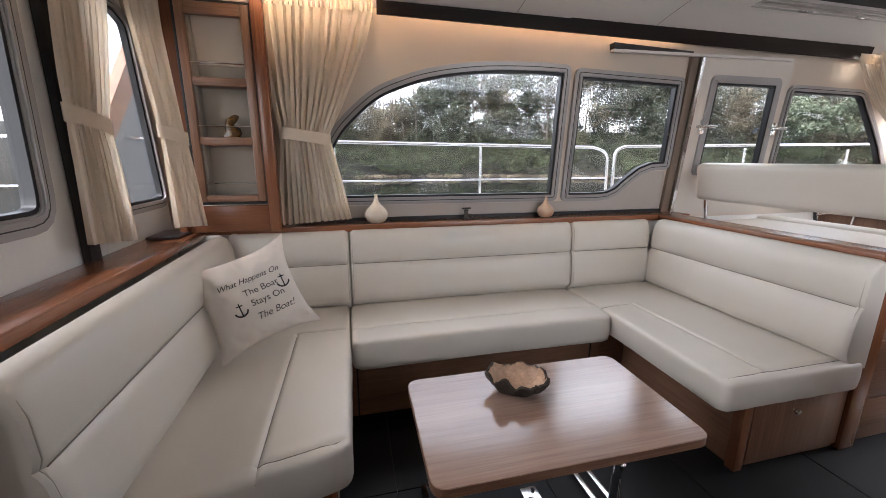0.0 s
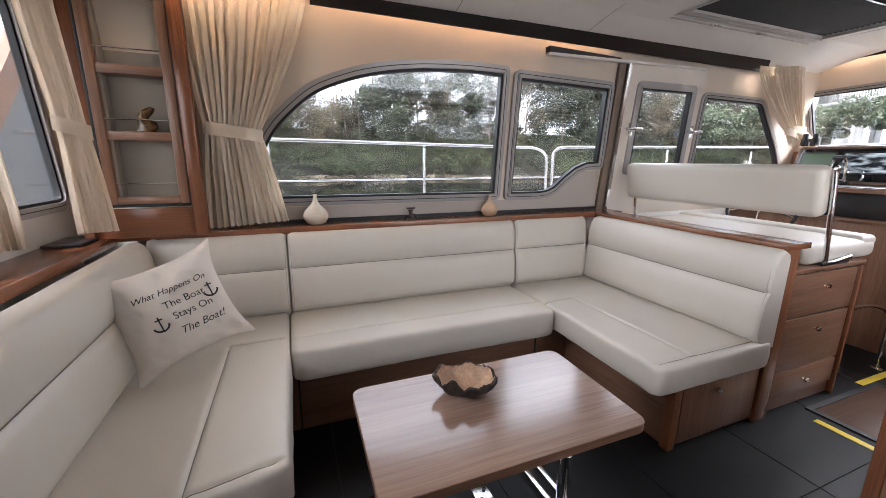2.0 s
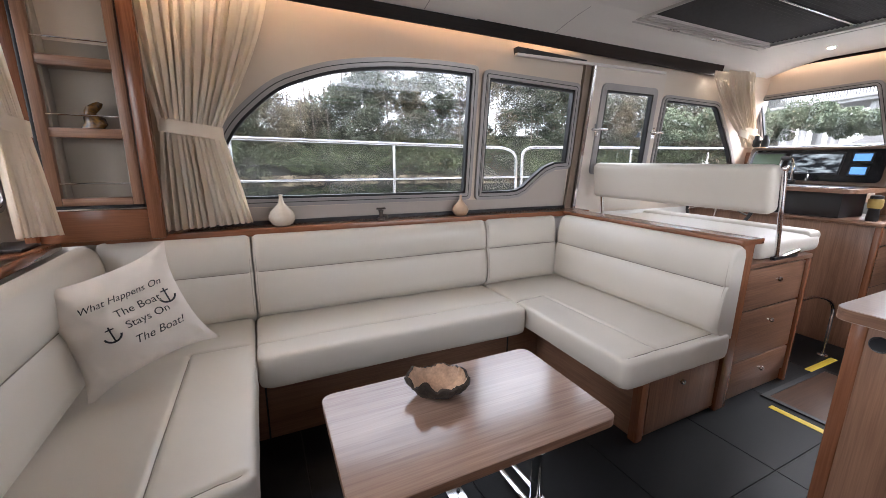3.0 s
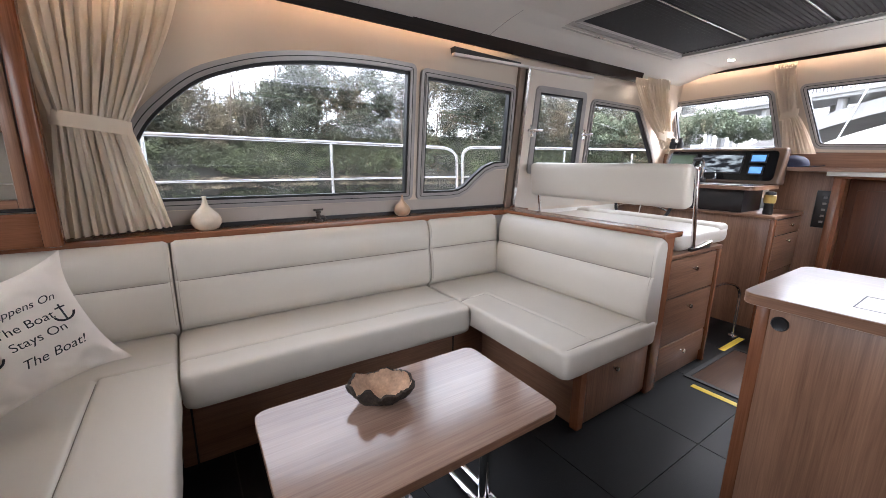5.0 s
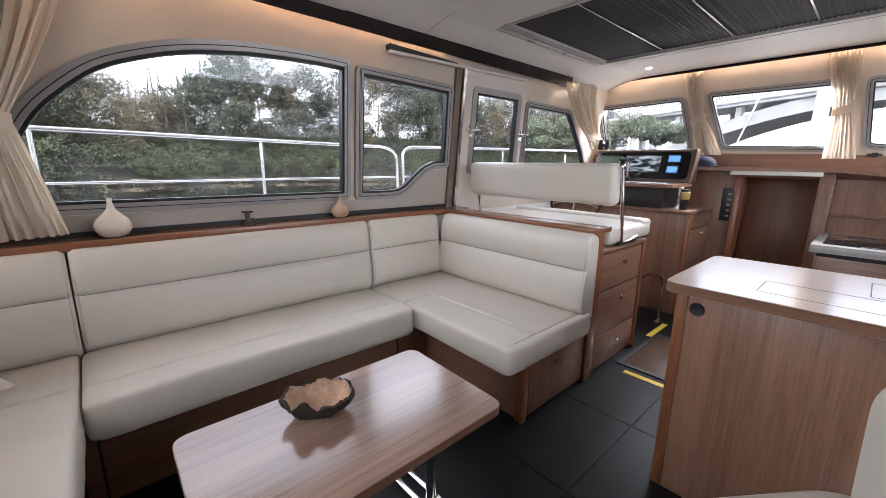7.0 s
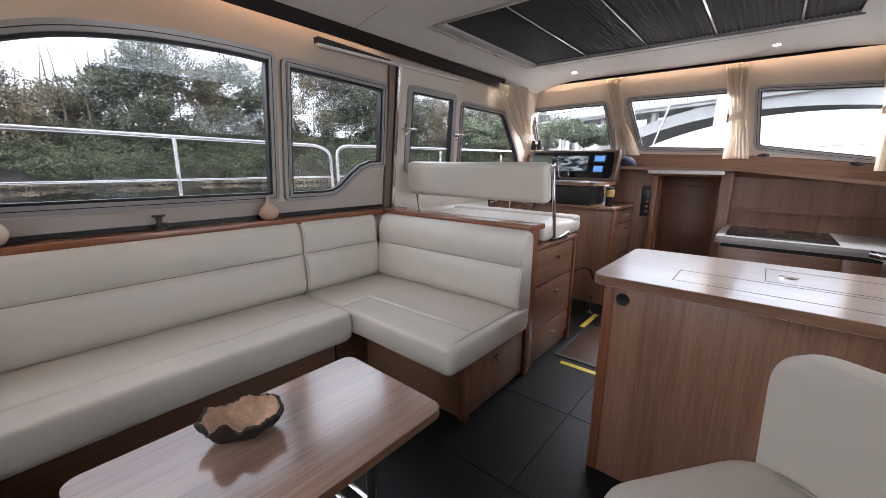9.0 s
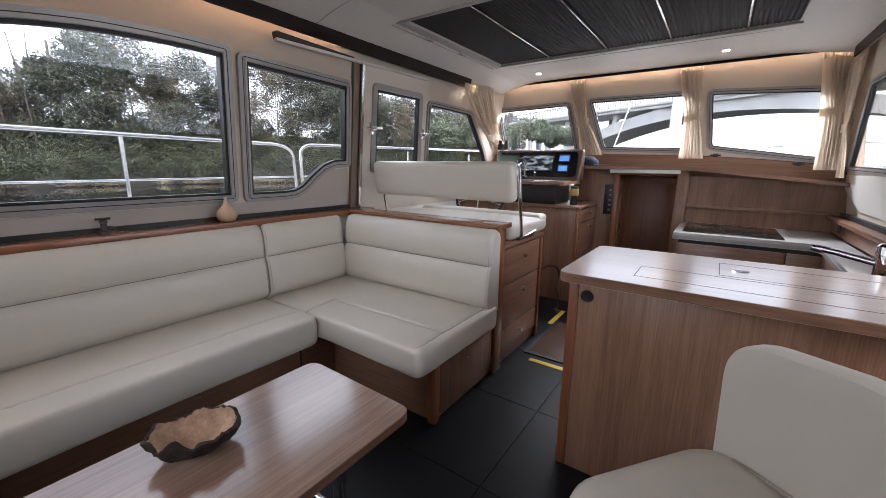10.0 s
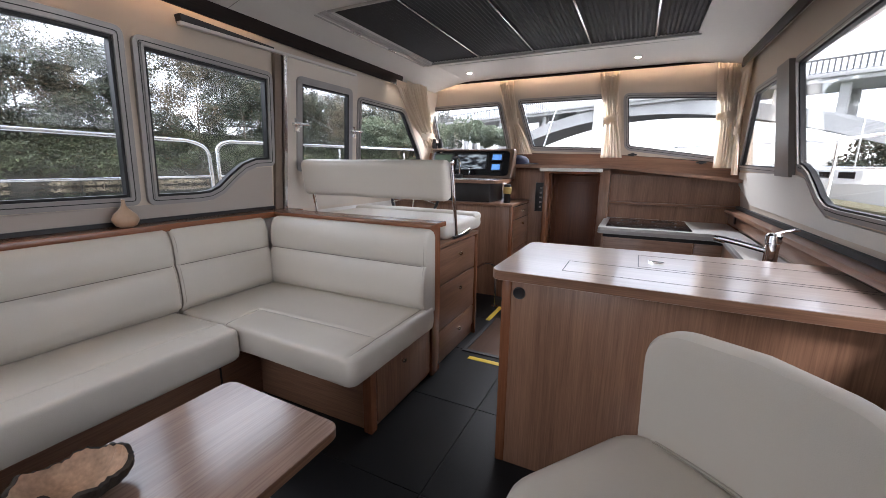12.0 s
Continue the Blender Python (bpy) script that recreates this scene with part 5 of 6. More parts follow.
# Shade below the counter edge is painted as a solid black strip.
obj("counter_shade_strip", box((-0.112, -0.49, 0.705), (-0.10, 0.49, 0.734), 0), BLACK, gc, "black strip standing in for shade under the counter")
gs = thing("galley_side_cabinet", (2.75, -0.6, 0.0), "walnut side cabinet below the sink counter", "cabinet")
obj("body", box((-0.4, -0.13, 0.0), (1.03, 0.04, 0.735), 0.004), WOOD["z"], gs)
ct = thing("galley_counter", (3.6, -0.2, 0.736), "grey speckled galley counter with an inset hob", "counter")
lp = [(0.145, 0.53), (0.94, 0.53), (0.94, -0.50), (-1.28, -0.50), (-1.28, -0.28), (0.10, -0.34), (0.18, -0.30)]
obj("slab", sheet([soften(lp, 0.03)], lambda u, v, d: Vector((u, v, d)), 0.0, 0.052), STONE, ct, smooth=False)
obj("edge_strip", ring(offset_loop(soften(lp, 0.03), -0.003), 0.004, lambda u, v, d: Vector((u, v, d)), 0.004, 0.03), GREY, ct, "grey edge strip of the counter")
hobm = thing("hob", (4.16, -0.045, 0.788), "black glass hob set in the counter", "hob")
obj("glass", box((-0.33, -0.315, 0.001), (0.31, 0.32, 0.007), 0.003), HOB, hobm)
for x, y, r in ((-0.13, -0.14, 0.08), (-0.13, 0.14, 0.1), (0.13, -0.14, 0.1), (0.13, 0.14, 0.08)):
    obj("cooking_zone", ring([(x + r * math.cos(2 * math.pi * k / 32), y + r * math.sin(2 * math.pi * k / 32)) for k in range(32)], 0.003, lambda u, v, d: Vector((u, v, d)), 0.0072, 0.0078), PLASTIC, hobm)
tap = thing("kitchen_tap", (2.56, -0.535, 0.788), "chrome single-lever mixer tap", "tap")
obj("body", lathe([(0.034, 0), (0.034, 0.006), (0.028, 0.01), (0.028, 0.145), (0.032, 0.15), (0.032, 0.184), (0.022, 0.195), (0.001, 0.197)]), CHROME, tap)
obj("spout", tube([(0.0, 0.015, 0.109), (0.08, 0.12, 0.126), (0.13, 0.19, 0.134)], 0.015, 12), CHROME, tap)
obj("spout_tip", tube([(0.115, 0.17, 0.127), (0.145, 0.205, 0.132)], 0.016, 12), CHROME, tap)
obj("lever", tube([(0, 0, 0.192), (0.02, -0.05, 0.206), (0.035, -0.10, 0.214)], 0.007, 8), CHROME, tap, "chrome lever")
so = thing("wall_socket", (4.2, -0.695, 0.865), "black socket on the galley splash panel", "socket")
obj("plate", box((-0.03, 0.0, -0.035), (0.03, 0.012, 0.035), 0.005), PLASTIC, so)

# ---- tub chair ----
def fill_face(bm, rim, place=None):
    """Closes a rim with rings that shrink to its middle, so that the face stays smooth."""
    if place:
        uv = [(v.co.y, v.co.z) for v in rim]
    else:
        uv = [(v.co.x, v.co.y) for v in rim]
    m = len(rim)
    cu, cv = sum(p[0] for p in uv) / m, sum(p[1] for p in uv) / m
    z0 = sum(v.co.z for v in rim) / m
    last = rim
    for f in (0.8, 0.6, 0.4, 0.2, 0.05):
        pts = [(cu + (u - cu) * f, cv + (v - cv) * f) for u, v in uv]
        now = [bm.verts.new(place(*p) if place else (p[0], p[1], z0 + (q.co.z - z0) * f)) for p, q in zip(pts, rim)]
        for k in range(m):
            bm.faces.new((last[k], last[(k + 1) % m], now[(k + 1) % m], now[k]))
        last = now
    bm.faces.new(last)


chair = thing("tub_chair", (1.13, -0.075, 0.0), "cream leather swivel chair with a low rounded back", "chair")
lp = soften([(-0.32, -0.27), (0.24, -0.30), (0.24, 0.30), (-0.32, 0.27)], 0.13, 7)
bm = bmesh.new()
R = []
for d, z in ((0.05, 0.37), (0.015, 0.38), (0.0, 0.41), (0.0, 0.44), (0.008, 0.465), (0.03, 0.482), (0.06, 0.487), (0.10, 0.487)):
    R.append([bm.verts.new((u, v, z + 0.03 * max(0, u) + 0.003 * noise.noise(Vector((u * 5, v * 5, z))))) for u, v in offset_loop(lp, d)])
n = len(lp)
for A, B in zip(R, R[1:]):
    for k in range(n):
        bm.faces.new((A[k], A[(k + 1) % n], B[(k + 1) % n], B[k]))
bm.faces.new(R[0])
fill_face(bm, R[-1])
obj("seat", bm, LEATHER, chair)
bm = bmesh.new()
lpb = soften([(-0.27, 0.34), (0.27, 0.34), (0.276, 0.832), (0.0, 0.848), (-0.276, 0.832)], 0.12, 10)


def back_place(u, v, d):
    return Vector((0.30 - 0.03 * (v - 0.44) - 0.45 * u * u - d, u, v))


R = []
for ins, d in ((0.012, 0.0), (0.0, 0.012), (0.0, 0.045), (0.010, 0.062), (0.035, 0.07)):
    R.append([bm.verts.new(back_place(u, v, d)) for u, v in offset_loop(lpb, ins)])
n = len(lpb)
for A, B in zip(R, R[1:]):
    for k in range(n):
        bm.faces.new((A[k], A[(k + 1) % n], B[(k + 1) % n], B[k]))
fill_face(bm, R[0], lambda u, v: back_place(u, v, 0.0))
fill_face(bm, R[-1], lambda u, v: back_place(u, v, 0.07))
obj("backrest", bm, LEATHER, chair)
for off in (-0.005, 0.007):
    obj("seam", tube([(0.212 + off - 0.45 * u * u, u, 0.4905 + 0.03 * (0.2 - 0.45 * u * u)) for u in [(-0.2 + 0.4 * k / 20) for k in range(21)]], 0.0016, 6), PIPING, chair, "double seam line with its crease shade put into the dark colour")
obj("column", lathe([(0.2, 0.0), (0.2, 0.012), (0.03, 0.03), (0.03, 0.36), (0.08, 0.375)]), CHROME, chair, "chrome swivel column")
chair.rotation_euler = (0, 0, radians(-40))

# ---- floor markings and hatch ----
fh = thing("floor_hatch", (2.95, 0.75, 0.0), "dark brown floor hatch board with a black rim", "floor hatch")
obj("board", box((-0.33, -0.30, 0.0005), (0.33, 0.285, 0.005), 0.002), timber("dark_hatch_board", (0.12, 0.062, 0.038), (0.055, 0.028, 0.017), "x", 0.4), fh)
obj("rim", ring([(-0.36, -0.33), (0.36, -0.33), (0.36, 0.315), (-0.36, 0.315)], 0.03, lambda u, v, d: Vector((u, v, d)), 0.0, 0.008), BLACK, fh)
for lo, hi in (((2.50, 0.62), (2.54, 0.985)), ((3.2, 1.07), (3.56, 1.11))):
    tp = obj("safety_tape", box((*lo, 0.0005), (*hi, 0.003), 0.001), YELLOW)
    tagged(tp, "yellow safety tape on the dark floor", "tape", "safety tapes")


# ---- outside: deck rail, water, wooded bank, bridge ----
rail_o = thing("deck_rail", (0, 2.96, 0.4), "polished steel deck rail outside the cabin", "railing")
def rp_(pts, r=0.014):
    return tube([Vector(p) - Vector((0, 2.96, 0.4)) for p in pts], r, 10)


obj("top_bar", rp_(rounded([(-3.0, 2.96, 1.46), (-0.1, 2.96, 1.447), (2.03, 2.96, 1.43), (2.15, 2.96, 1.38), (2.18, 2.96, 0.5)], 0.1)), STEEL, rail_o)
obj("top_bar", rp_(rounded([(2.22, 2.96, 0.5), (2.22, 2.96, 1.40), (2.30, 2.96, 1.44), (5.5, 2.90, 1.50), (8.0, 2.2, 1.6)], 0.1)), STEEL, rail_o)
obj("lower_bar", rp_([(-3.0, 2.96, 1.16), (2.17, 2.96, 1.18)], 0.008), STEEL, rail_o)
obj("lower_bar", rp_([(2.23, 2.96, 1.18), (5.5, 2.90, 1.22), (8.0, 2.2, 1.3)], 0.008), STEEL, rail_o)
for x in (-2.2, -0.08, 1.02, 3.6, 4.9):
    obj("post", rp_([(x, 2.96, 0.40), (x, 2.96, 1.44)], 0.012), STEEL, rail_o)
rs = thing("deck_rail", (0, -1.3, 0.4), "polished steel deck rail outside the cabin", "railing")
obj("top_bar", tube([(-1.0, 0, 1.08), (4.5, 0, 1.11), (7.5, 0.9, 1.2)], 0.014, 10), STEEL, rs)
obj("lower_bar", tube([(-1.0, 0, 0.86), (4.5, 0, 0.90), (7.5, 0.9, 0.98)], 0.009, 10), STEEL, rs)
for x in (0.5, 1.8, 3.1, 4.4):
    obj("post", tube([(x, 0, 0.0), (x, 0, 1.09)], 0.012, 10), STEEL, rs)
deck = obj("side_deck", box((-3, 2.56, 0.30), (6.0, 3.05, 0.40), 0.02), GELCOAT)
tagged(deck, "white side deck outside the cabin", "deck", kind="structure")
deck = obj("side_deck", box((-3, -1.4, 0.30), (6.0, -0.86, 0.40), 0.02), GELCOAT)
tagged(deck, "white side deck outside the cabin", "deck", kind="structure")
fd = obj("fore_deck", sheet([[(4.8, -1.35), (7.0, -0.8), (9.6, 0.85), (7.0, 2.5), (4.8, 3.0)]], lambda u, v, d: Vector((u, v, 1.0 + d)), 0, 0.08), GELCOAT, smooth=False)
tagged(fd, "white foredeck ahead of the windscreen", "deck", kind="structure")

mp_ = thing("bow_mast", (8.0, 0.81, 1.08), "white signal mast with a stay on the foredeck", "mast")
obj("mast_tube", lathe([(0.11, 0.0), (0.11, 0.03), (0.085, 0.06), (0.08, 3.2), (0.05, 3.3)]), GELCOAT, mp_)
obj("stay", tube([(0, 1.1, 0.0), (0, 0.72, 1.32), (0, 0.02, 2.9)], 0.012, 8), STEEL, mp_, "thin steel stay")
wing = thing("cockpit_wing", (-1.35, 2.95, 0.4), "grey cockpit side wing with a brown capping", "cockpit side")
obj("panel", sheet([[(-0.35, 0.0), (0.45, 0.0), (0.45, 1.63), (-0.35, 0.82)]], lambda u, v, d: Vector((d, u, v)), -0.03, 0.0), material("grey_coaming", (0.17, 0.175, 0.18), 0.4, vary=0.05), wing, smooth=False)
obj("capping", sheet([[(-0.35, 0.82), (0.45, 1.63), (0.45, 1.85), (-0.35, 0.99)]], lambda u, v, d: Vector((d, u, v)), -0.05, 0.012), WOOD["y"], wing, "brown wooden capping", smooth=False)

WATER = material("river_water", (0.006, 0.007, 0.0065), 0.015, vary=0.2, scale=0.5, bump=0.2, bump_scale=2.2)
WATER.node_tree.nodes["Principled BSDF"].inputs["Specular IOR Level"].default_value = 0.4
bm = bmesh.new()
R_ = 900
bmesh.ops.create_grid(bm, x_segments=2, y_segments=2, size=R_, matrix=Matrix.Translation((0, 0, -0.9)))
tagged(obj("water", bm, WATER, smooth=False), "dark still river water", "water", kind="structure")


def bank_y(x):
    return 40 + 3.5 * math.sin(x * 0.05 + 1) + 2 * math.sin(x * 0.13)


SOIL = material("bank_soil", (0.014, 0.013, 0.008), 0.95, vary=0.3, scale=0.8, bump=1, bump_scale=6)
bm = bmesh.new()
cols = []
for i in range(121):
    x = -120 + i * 2.4
    c_ = []
    for j, (dy, z) in enumerate(((-0.4, -1.3), (0, -0.9), (0.8, -0.2), (3, 0.9), (7, 3.0), (14, 5.2), (30, 5.8), (120, 6.0))):
        c_.append(bm.verts.new((x, bank_y(x) + dy + noise.noise(Vector((x * 0.3, j, 0))) * 0.6, z + (0.5 * noise.noise(Vector((x * 0.2, j, 5))) if j > 1 else 0))))
    cols.append(c_)
for A, B in zip(cols, cols[1:]):
    for j in range(7):
        bm.faces.new((A[j], B[j], B[j + 1], A[j + 1]))
tagged(obj("river_bank", bm, SOIL), "steep earthen river bank", "bank", kind="structure")


def leaf_material(name, a, b_):
    m = bpy.data.materials.new(name)
    m.use_nodes = True
    nt, b = m.node_tree, m.node_tree.nodes["Principled BSDF"]
    ge, tc, nz = (nt.nodes.new(k) for k in ("ShaderNodeNewGeometry", "ShaderNodeTexCoord", "ShaderNodeTexNoise"))
    nz.inputs["Scale"].default_value, nz.inputs["Detail"].default_value = 0.6, 5
    nt.links.new(tc.outputs["Object"], nz.inputs["Vector"])
    sp = nt.nodes.new("ShaderNodeMath")
    sp.operation, sp.inputs[1].default_value, sp.inputs[2].default_value = "MULTIPLY_ADD", 3.4, -1.35
    nt.links.new(nz.outputs[0], sp.inputs[0])
    mm = nt.nodes.new("ShaderNodeMix")
    mm.inputs[0].default_value = 0.24
    nt.links.new(sp.outputs[0], mm.inputs[2])
    nt.links.new(ge.outputs["Random Per Island"], mm.inputs[3])
    rp2 = nt.nodes.new("ShaderNodeValToRGB")
    rp2.color_ramp.elements[0].color, rp2.color_ramp.elements[1].color = (*a, 1), (*b_, 1)
    nt.links.new(mm.outputs[0], rp2.inputs[0])
    nt.links.new(rp2.outputs[0], b.inputs["Base Color"])
    b.inputs["Roughness"].default_value = 0.75
    return m


def foliage(name, clumps, leaf, mat, label, count, slim=0.55):
    """Loose leaves and twigs strewn through ragged clumps; clumps: (x, y, z, radius, height)."""
    rng = np.random.default_rng(len(name) * 7 + count)
    w = np.array([c[3] ** 2 for c in clumps])
    w = w / w.sum()
    pick = rng.choice(len(clumps), count, p=w)
    C_ = np.array(clumps)[pick]
    d = rng.normal(size=(count, 3))
    d /= np.linalg.norm(d, axis=1)[:, None]
    rad = rng.uniform(0.45, 1.08, count) ** 0.6
    P = C_[:, :3] + d * np.stack([C_[:, 3], C_[:, 3], C_[:, 4]], 1) * rad[:, None]
    a, b = rng.normal(size=(count, 3)), rng.normal(size=(count, 3))
    a /= np.linalg.norm(a, axis=1)[:, None]
    b -= a * (a * b).sum(1)[:, None]
    b /= np.linalg.norm(b, axis=1)[:, None]
    s = leaf * rng.uniform(0.5, 1.5, count)[:, None]
    q = np.stack([P - a * s, P + b * s * slim, P + a * s, P - b * s * slim], 1).reshape(-1, 3)
    me = bpy.data.meshes.new(name)
    me.from_pydata(q.tolist(), [], [(4 * i, 4 * i + 1, 4 * i + 2, 4 * i + 3) for i in range(count)])
    me.materials.append(mat)
    ob = new(name, me)
    return tagged(ob, label, "woodland", kind="stuff")


rng = random.Random(4)
bushes, trees, pale = [], [], []
for i in range(520):
    x = rng.uniform(-14, 96)
    dy = rng.uniform(0, 9)
    bushes.append((x, bank_y(x) + dy, -0.55 + dy * 0.45 + rng.uniform(0, 1.5) - 0.3 * max(0, 1 - dy), rng.uniform(0.9, 2.0), rng.uniform(0.7, 1.5)))
for i in range(1500):
    x = rng.uniform(-16, 98)
    dy = rng.uniform(4, 16)
    rise = min(1.0, max(0.0, (x - 8) / 7))
    top = 8.4 + 4.6 * rise * rise * (3 - 2 * rise) + 2.2 * noise.noise(Vector((x * 0.10, 2, 0))) + 1.6 * noise.noise(Vector((x * 0.3, 5, 0)))
    kind = trees if noise.noise(Vector((x * 0.12, dy * 0.2, 7))) > -0.12 else pale
    kind.append((x, bank_y(x) + dy, 1.2 + (top - 1.2) * rng.uniform(0.05, 1.0) ** 0.8, rng.uniform(0.8, 1.9), rng.uniform(0.9, 1.9)))
reeds, firs = [], []
for i in range(260):
    x = rng.uniform(-14, 96)
    reeds.append((x, bank_y(x) - 0.1 + rng.uniform(0, 0.6), -0.72 + rng.uniform(0, 0.2), rng.uniform(0.3, 0.9), rng.uniform(0.12, 0.3)))
for x, h in ((16.5, 12.2), (19.5, 11.0), (24, 13.0), (27, 11.6), (33, 12.6), (41, 12.8), (52, 12.0), (-2, 9.0), (9.5, 9.6)):
    y = bank_y(x) + rng.uniform(7, 11)
    for k in range(16):
        f = k / 15
        for q in range(2):
            a, w_ = rng.uniform(0, 6.28), 1.7 * (1.05 - f)
            firs.append((x + math.cos(a) * w_ * 0.6, y + math.sin(a) * w_ * 0.6, 3.0 + (h - 3.0) * f, 0.35 + 0.5 * w_, 0.3 + 0.12 * w_))
foliage("bank_bushes", bushes, 0.10, leaf_material("bush_leaves", (0.008, 0.011, 0.006), (0.072, 0.088, 0.038)), "dense evergreen and bramble bushes on the bank", 320000, 0.38)
foliage("bank_trees", trees, 0.14, leaf_material("tree_leaves", (0.010, 0.014, 0.009), (0.070, 0.082, 0.048)), "dark ivy-clad trees along the bank", 420000, 0.38)
foliage("bank_bare_trees", pale, 0.13, leaf_material("winter_twigs", (0.022, 0.018, 0.012), (0.19, 0.16, 0.098)), "pale leafless winter trees along the bank", 260000, 0.22)
foliage("bank_reeds", reeds, 0.08, leaf_material("dead_reeds", (0.05, 0.04, 0.025), (0.30, 0.25, 0.17)), "pale dead reeds and stones at the waterline", 30000, 0.3)
foliage("bank_firs", firs, 0.10, leaf_material("fir_needles", (0.008, 0.013, 0.009), (0.035, 0.048, 0.028)), "dark fir trees rising above the bank", 60000, 0.25)
pole = thing("utility_pole", (12.2, 58.0, 4.0), "thin wooden utility pole above the trees", "pole")
BARK = material("grey_bark", (0.13, 0.11, 0.09), 0.9, vary=0.3, scale=3)
obj("shaft", lathe([(0.16, 0.0), (0.12, 9.3)], sides=10), BARK, pole)
for i in range(46):
    x = rng.uniform(-12, 90)
    dy = rng.uniform(4, 15)
    h = rng.uniform(5.5, 10)
    y, z = bank_y(x) + dy, 0.3 + dy * 0.38
    t = thing("winter_tree", (x, y, z - 0.5), "bare grey winter tree on the bank", "tree", "winter trees")
    lean = rng.uniform(-0.8, 0.8)
    pts = [Vector((lean * k * k / 16, 0, h * k / 4 + 0.0)) for k in range(5)]
    bm = bmesh.new()
    rings = [[bm.verts.new(p + Vector((math.cos(a), math.sin(a), 0)) * (0.13 * (1 - 0.2 * q))) for a in [2 * math.pi * k / 6 for k in range(6)]] for q, p in enumerate(pts)]
    for A, B in zip(rings, rings[1:]):
        for k in range(6):
            bm.faces.new((A[k], A[(k + 1) % 6], B[(k + 1) % 6], B[k]))
    obj("trunk", bm, BARK, t)
    bm = bmesh.new()
    for k in range(14):
        f = rng.uniform(0.3, 0.98)
        p0 = Vector((lean * f * f, 0, h * f))
        a = rng.uniform(0, 6.28)
        L_ = rng.uniform(0.8, 2.0) * (1.15 - f)
        p1 = p0 + Vector((math.cos(a) * L_, math.sin(a) * L_, L_ * 0.8))
        sd = Vector((-math.sin(a), math.cos(a), 0)) * 0.035
        up = Vector((0, 0, 0.035))
        v = [bm.verts.new(q) for q in (p0 - sd, p0 + sd, p0 + up, p1)]
        for f3 in ((0, 1, 3), (1, 2, 3), (2, 0, 3)):
            bm.faces.new([v[m] for m in f3])
    obj("limbs", bm, BARK, t)

# far trees ahead
ahead = []
for i in range(130):
    a = radians(rng.uniform(17.5, 37))
    d_ = rng.uniform(60, 68)
    lift = 1.9 * min(1.0, (math.degrees(a) - 17.5) / 4) + 1.3 * noise.noise(Vector((math.degrees(a) * 0.6, 1, 4)))
    ahead.append((d_ * math.cos(a), d_ * math.sin(a), 4.6 + rng.uniform(0.0, 1.0) * (1.2 + lift), rng.uniform(0.6, 1.5), rng.uniform(0.5, 1.1)))
# Leaf colours are paled so that they carry the haze over these trees.
foliage("far_trees", ahead, 0.12, leaf_material("hazed_far_leaves", (0.055, 0.075, 0.045), (0.17, 0.20, 0.13)), "distant green trees ahead of the bow, paled for haze", 70000)
beyond = []
for i in range(50):
    a = radians(rng.uniform(-52, -17))
    d_ = rng.uniform(85, 105)
    beyond.append((d_ * math.cos(a), d_ * math.sin(a), rng.uniform(0.0, 6.0), rng.uniform(2.0, 4.0), rng.uniform(1.5, 3.5)))
foliage("far_trees", beyond, 0.3, leaf_material("far_dark_leaves", (0.015, 0.022, 0.012), (0.07, 0.08, 0.05)), "distant dark trees beyond the moorings", 35000)
astern = []
for i in range(50):
    astern.append((-72 + rng.uniform(-4, 4), rng.uniform(-10, 75), rng.uniform(-0.5, 5.5), rng.uniform(1.8, 3.4), rng.uniform(1.4, 2.6)))
foliage("far_trees", astern, 0.28, leaf_material("astern_leaves", (0.02, 0.028, 0.018), (0.08, 0.09, 0.06)), "distant trees across the water astern", 24000)
fb = obj("far_bank", box((70, -120, -1.2), (160, 60, 0.4), 0.3), SOIL)
tagged(fb, "low far bank ahead", "bank", kind="structure")

# concrete arch bridge that crosses ahead and to starboard
CONC = material("weathered_concrete", (0.54, 0.535, 0.52), 0.85, vary=0.12, scale=0.5, bump=0.5, bump_scale=12)
bridge = thing("arch_bridge", (59.5, 0, 0), "grey concrete arch road bridge with a railing", "bridge")
bridge.rotation_euler = (0, 0, radians(63))
# local x runs along the deck
obj("deck", box((-62, -3.5, 8.9), (75, 3.5, 9.55), 0.1), CONC, bridge)
obj("parapet_edge", box((-60, 3.3, 9.3), (60, 3.7, 9.7), 0.05), CONC, bridge)
bm = bmesh.new()
A_ = []
for k in range(33):
    u = -1 + 2 * k / 32
    x, z = 33 * u, 9.2 - 9.0 * u * u
    A_.append([bm.verts.new((x, y, zz)) for y in (-3, 3) for zz in (z, z - 1.5 - 0.4 * u * u)])
for P_, Q_ in zip(A_, A_[1:]):
    for a, b in ((0, 2), (2, 3), (3, 1), (1, 0)):
        bm.faces.new((P_[a], P_[b], Q_[b], Q_[a]))
obj("arch", bm, CONC, bridge)
for k in range(15):
    u = -1 + 2 * k / 14
    x, z = 33 * u, 9.2 - 9.0 * u * u
    if z < 8.3:
        for y in (-2.4, 2.4):
            obj("spandrel_column", box((x - 0.35, y - 0.35, z - 0.5), (x + 0.35, y + 0.35, 8.9), 0.05), CONC, bridge)
for x in (36, 41, 46, 51, 56, 61, 66, 71):
    for y in (-2.4, 2.4):
        obj("pier", box((x - 0.45, y - 0.45, -1.2), (x + 0.45, y + 0.45, 8.9), 0.05), CONC, bridge)
IRON = material("painted_iron", (0.16, 0.165, 0.17), 0.5, vary=0.15)
for y in (-3.4, 3.5):
    obj("handrail", box((-60, y - 0.07, 10.82), (60, y + 0.07, 10.97), 0.02), IRON, bridge)
bm = bmesh.new()
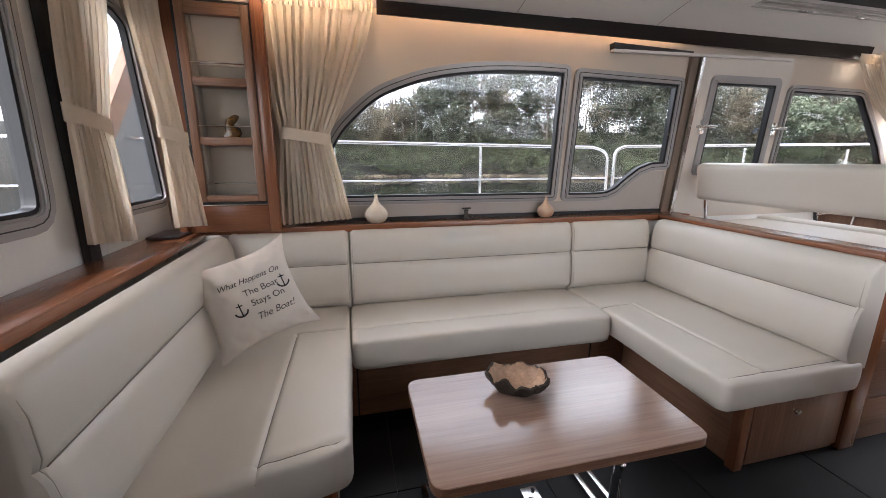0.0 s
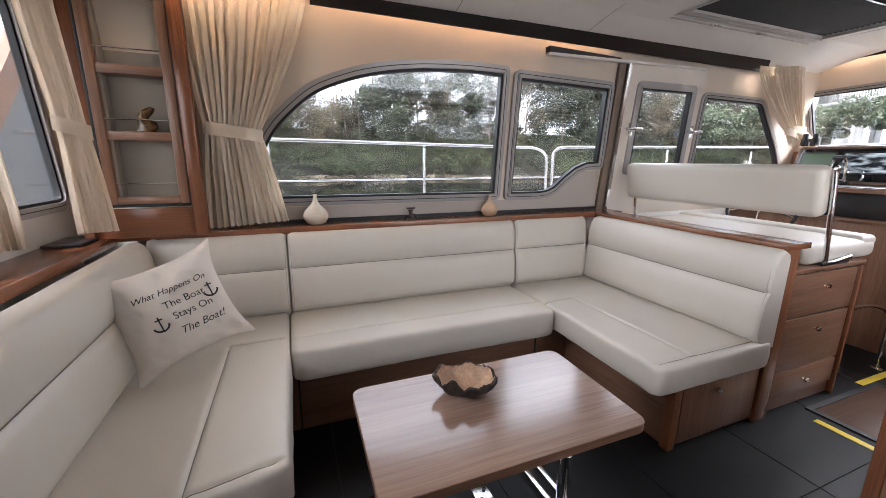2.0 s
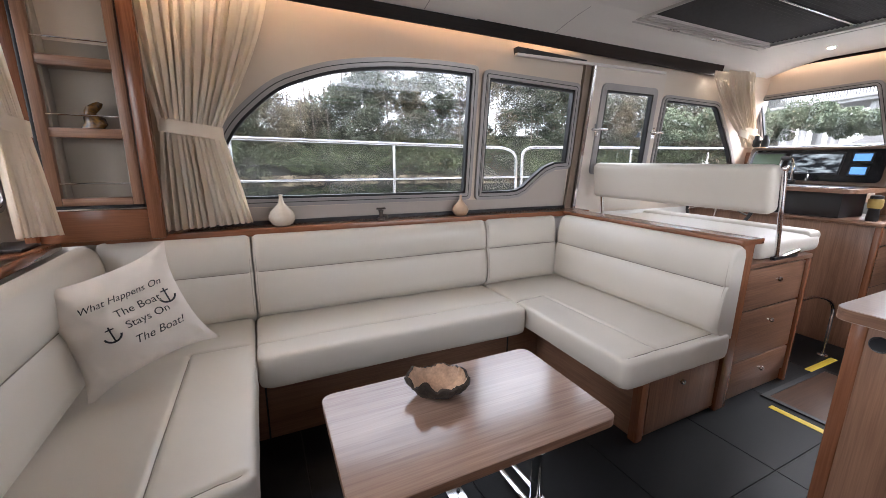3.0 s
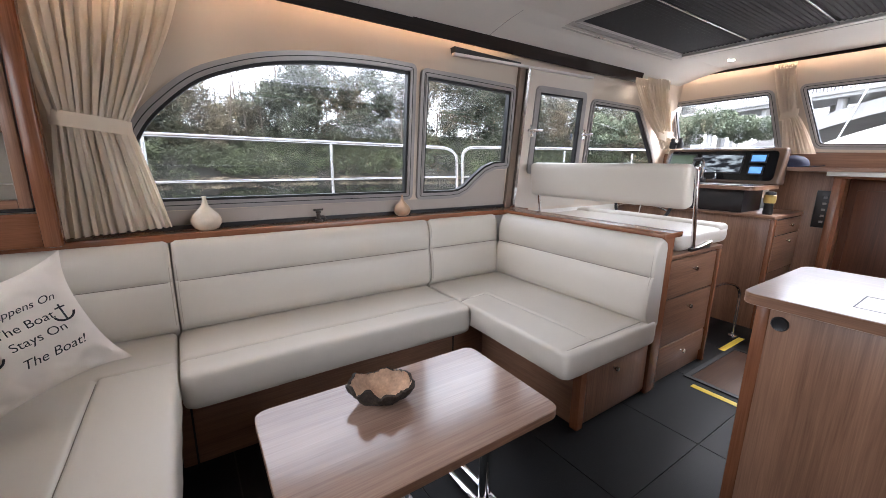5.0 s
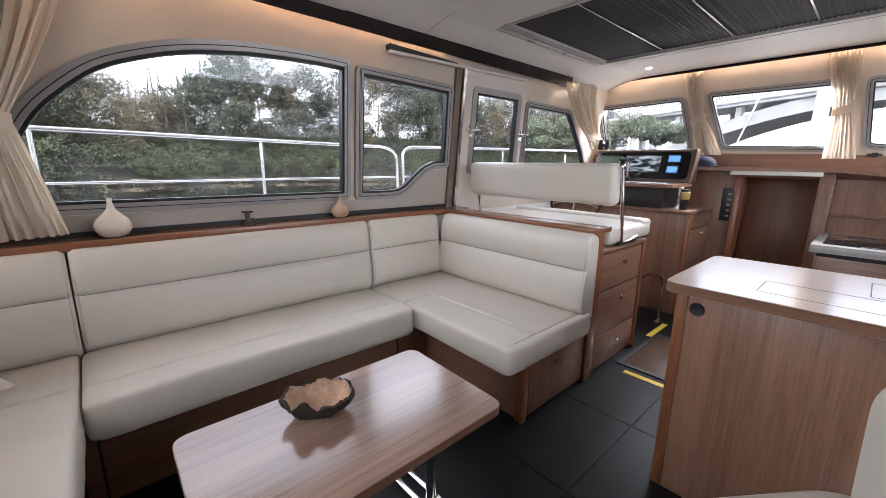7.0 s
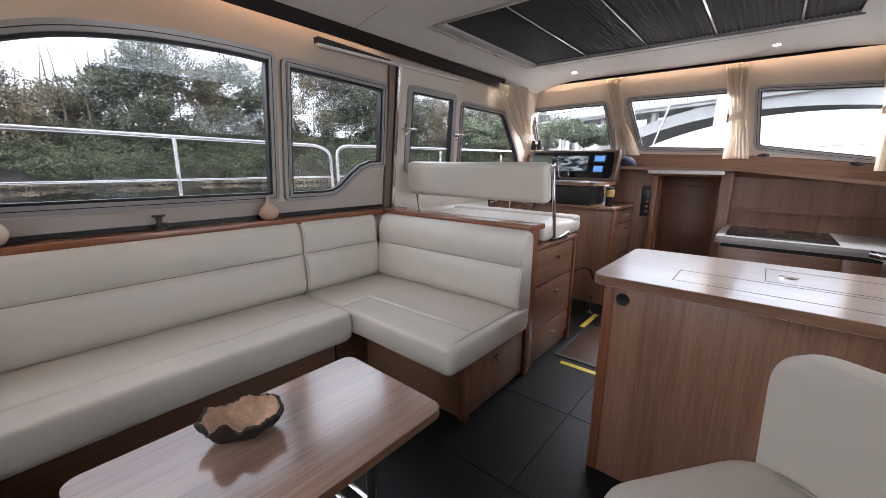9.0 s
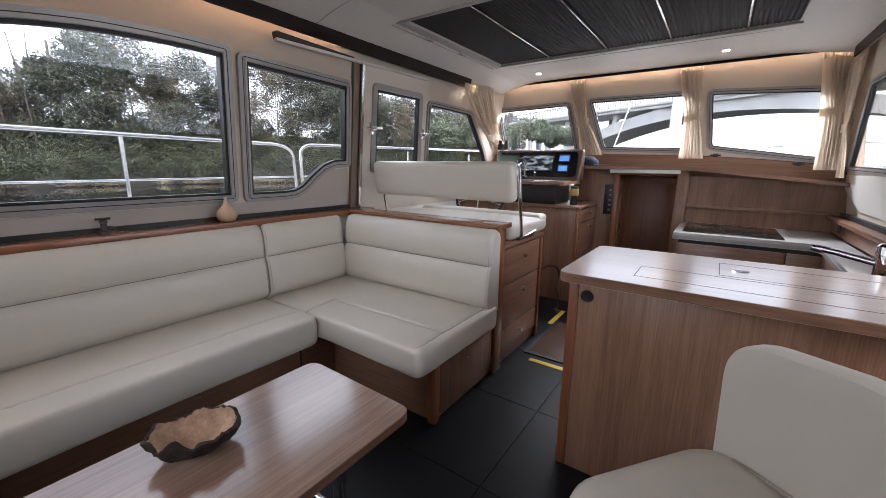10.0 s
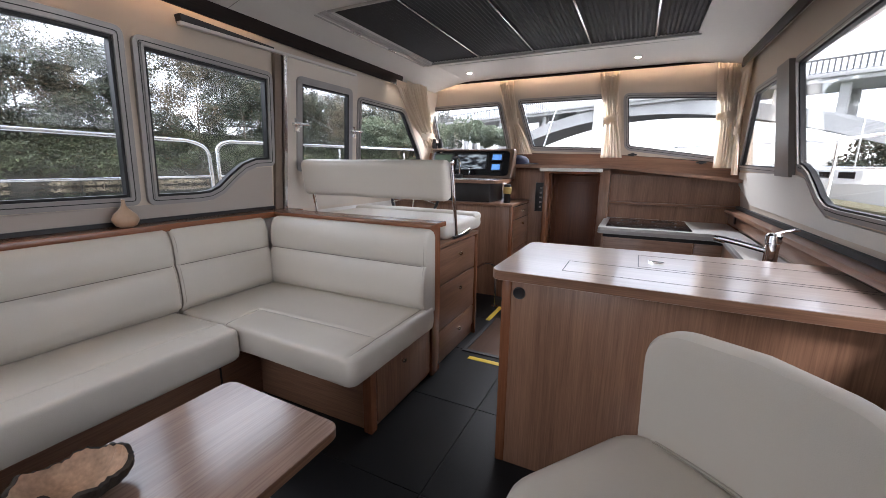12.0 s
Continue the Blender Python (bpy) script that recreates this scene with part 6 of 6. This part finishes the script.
for k in range(300):
    x = -60 + k * 0.4
    for y in (-3.4, 3.5):
        add_box(bm, (x - 0.06, y - 0.04, 9.5), (x + 0.06, y + 0.04, 10.85))
tagged(obj("balusters", bm, IRON, bridge, smooth=False), kind="stuff")

# moored white boats beside
def moored(at, L_, rot, label):
    t = thing("moored_boat", at, label, "boat", "moored boats")
    bm = bmesh.new()
    R2 = []
    for k in range(13):
        s = k / 12
        w = 1.5 * (1 - max(0, s - 0.45) ** 2 / 0.32)
        R2.append([bm.verts.new(p) for p in ((L_ * (s - 0.5), -w, 1.2 + 0.4 * s), (L_ * (s - 0.5), -w * 0.7, -0.1), (L_ * (s - 0.5), w * 0.7, -0.1), (L_ * (s - 0.5), w, 1.2 + 0.4 * s))])
    for A, B in zip(R2, R2[1:]):
        for k in range(4):
            bm.faces.new((A[k], A[(k + 1) % 4], B[(k + 1) % 4], B[k]))
    bm.faces.new(R2[0])
    bm.faces.new(R2[-1])
    obj("hull", bm, GELCOAT, t)
    cabm = box((-0.30 * L_, -1.05, 1.3), (0.2 * L_, 1.05, 2.3), 0.15, 3)
    obj("cabin", cabm, GELCOAT, t)
    for k in range(3):
        x = -0.24 * L_ + k * 0.14 * L_
        for y in (-1.056, 1.05):
            obj("cabin_window", box((x, y, 1.75), (x + 0.11 * L_, y + 0.006, 2.1), 0.0), HOB, t, "dark window")
    obj("mast", tube([(0, 0, 2.3), (0, 0, 5.5)], 0.04, 8), STEEL, t)
    t.rotation_euler = (0, 0, radians(rot))
    return t


QUAY = material("weathered_jetty", (0.16, 0.14, 0.075), 0.9, vary=0.25, scale=1.5, bump=0.5, bump_scale=14)
jt = obj("floating_jetty", box((6, -10.2, -1.0), (44, -8.6, -0.3), 0.05), QUAY)
tagged(jt, "weathered olive-brown floating jetty by the moorings", "jetty", kind="structure")
qw = obj("quay_wall", box((4, -30, -1.2), (110, -20, 0.5), 0.1), SOIL)
tagged(qw, "dark quay across the water", "quay", kind="structure")
moored((21, -12.5, -0.9), 8.5, 20, "white motor boat moored across the water")
moored((31, -11, -0.9), 9.5, 200, "white motor boat moored near the bridge")
moored((11, -14, -0.9), 8.0, 10, "white motor boat moored across the water")

# ---- floor panels, last ----
TX, TY = 0.62, 0.62
tile_mesh = None
for i in range(10):
    for j in range(6):
        x0, y0 = -1.1 + i * TX, -0.86 + j * TY - 0.28
        if y0 > 2.4 or y0 < -0.95:
            continue
        if tile_mesh is None:
            tm = bmesh.new()
            add_box(tm, (0.002, 0.002, -0.006), (TX - 0.002, TY - 0.002, 0.0), 0.0012, 1)
            tile_mesh = bpy.data.meshes.new("floor_panel")
            tm.to_mesh(tile_mesh)
            tm.free()
            tile_mesh.materials.append(FLOOR)
        p_ = new("floor_panel", tile_mesh)
        p_.parent = sub
        p_.location = (x0, y0, 0.0)
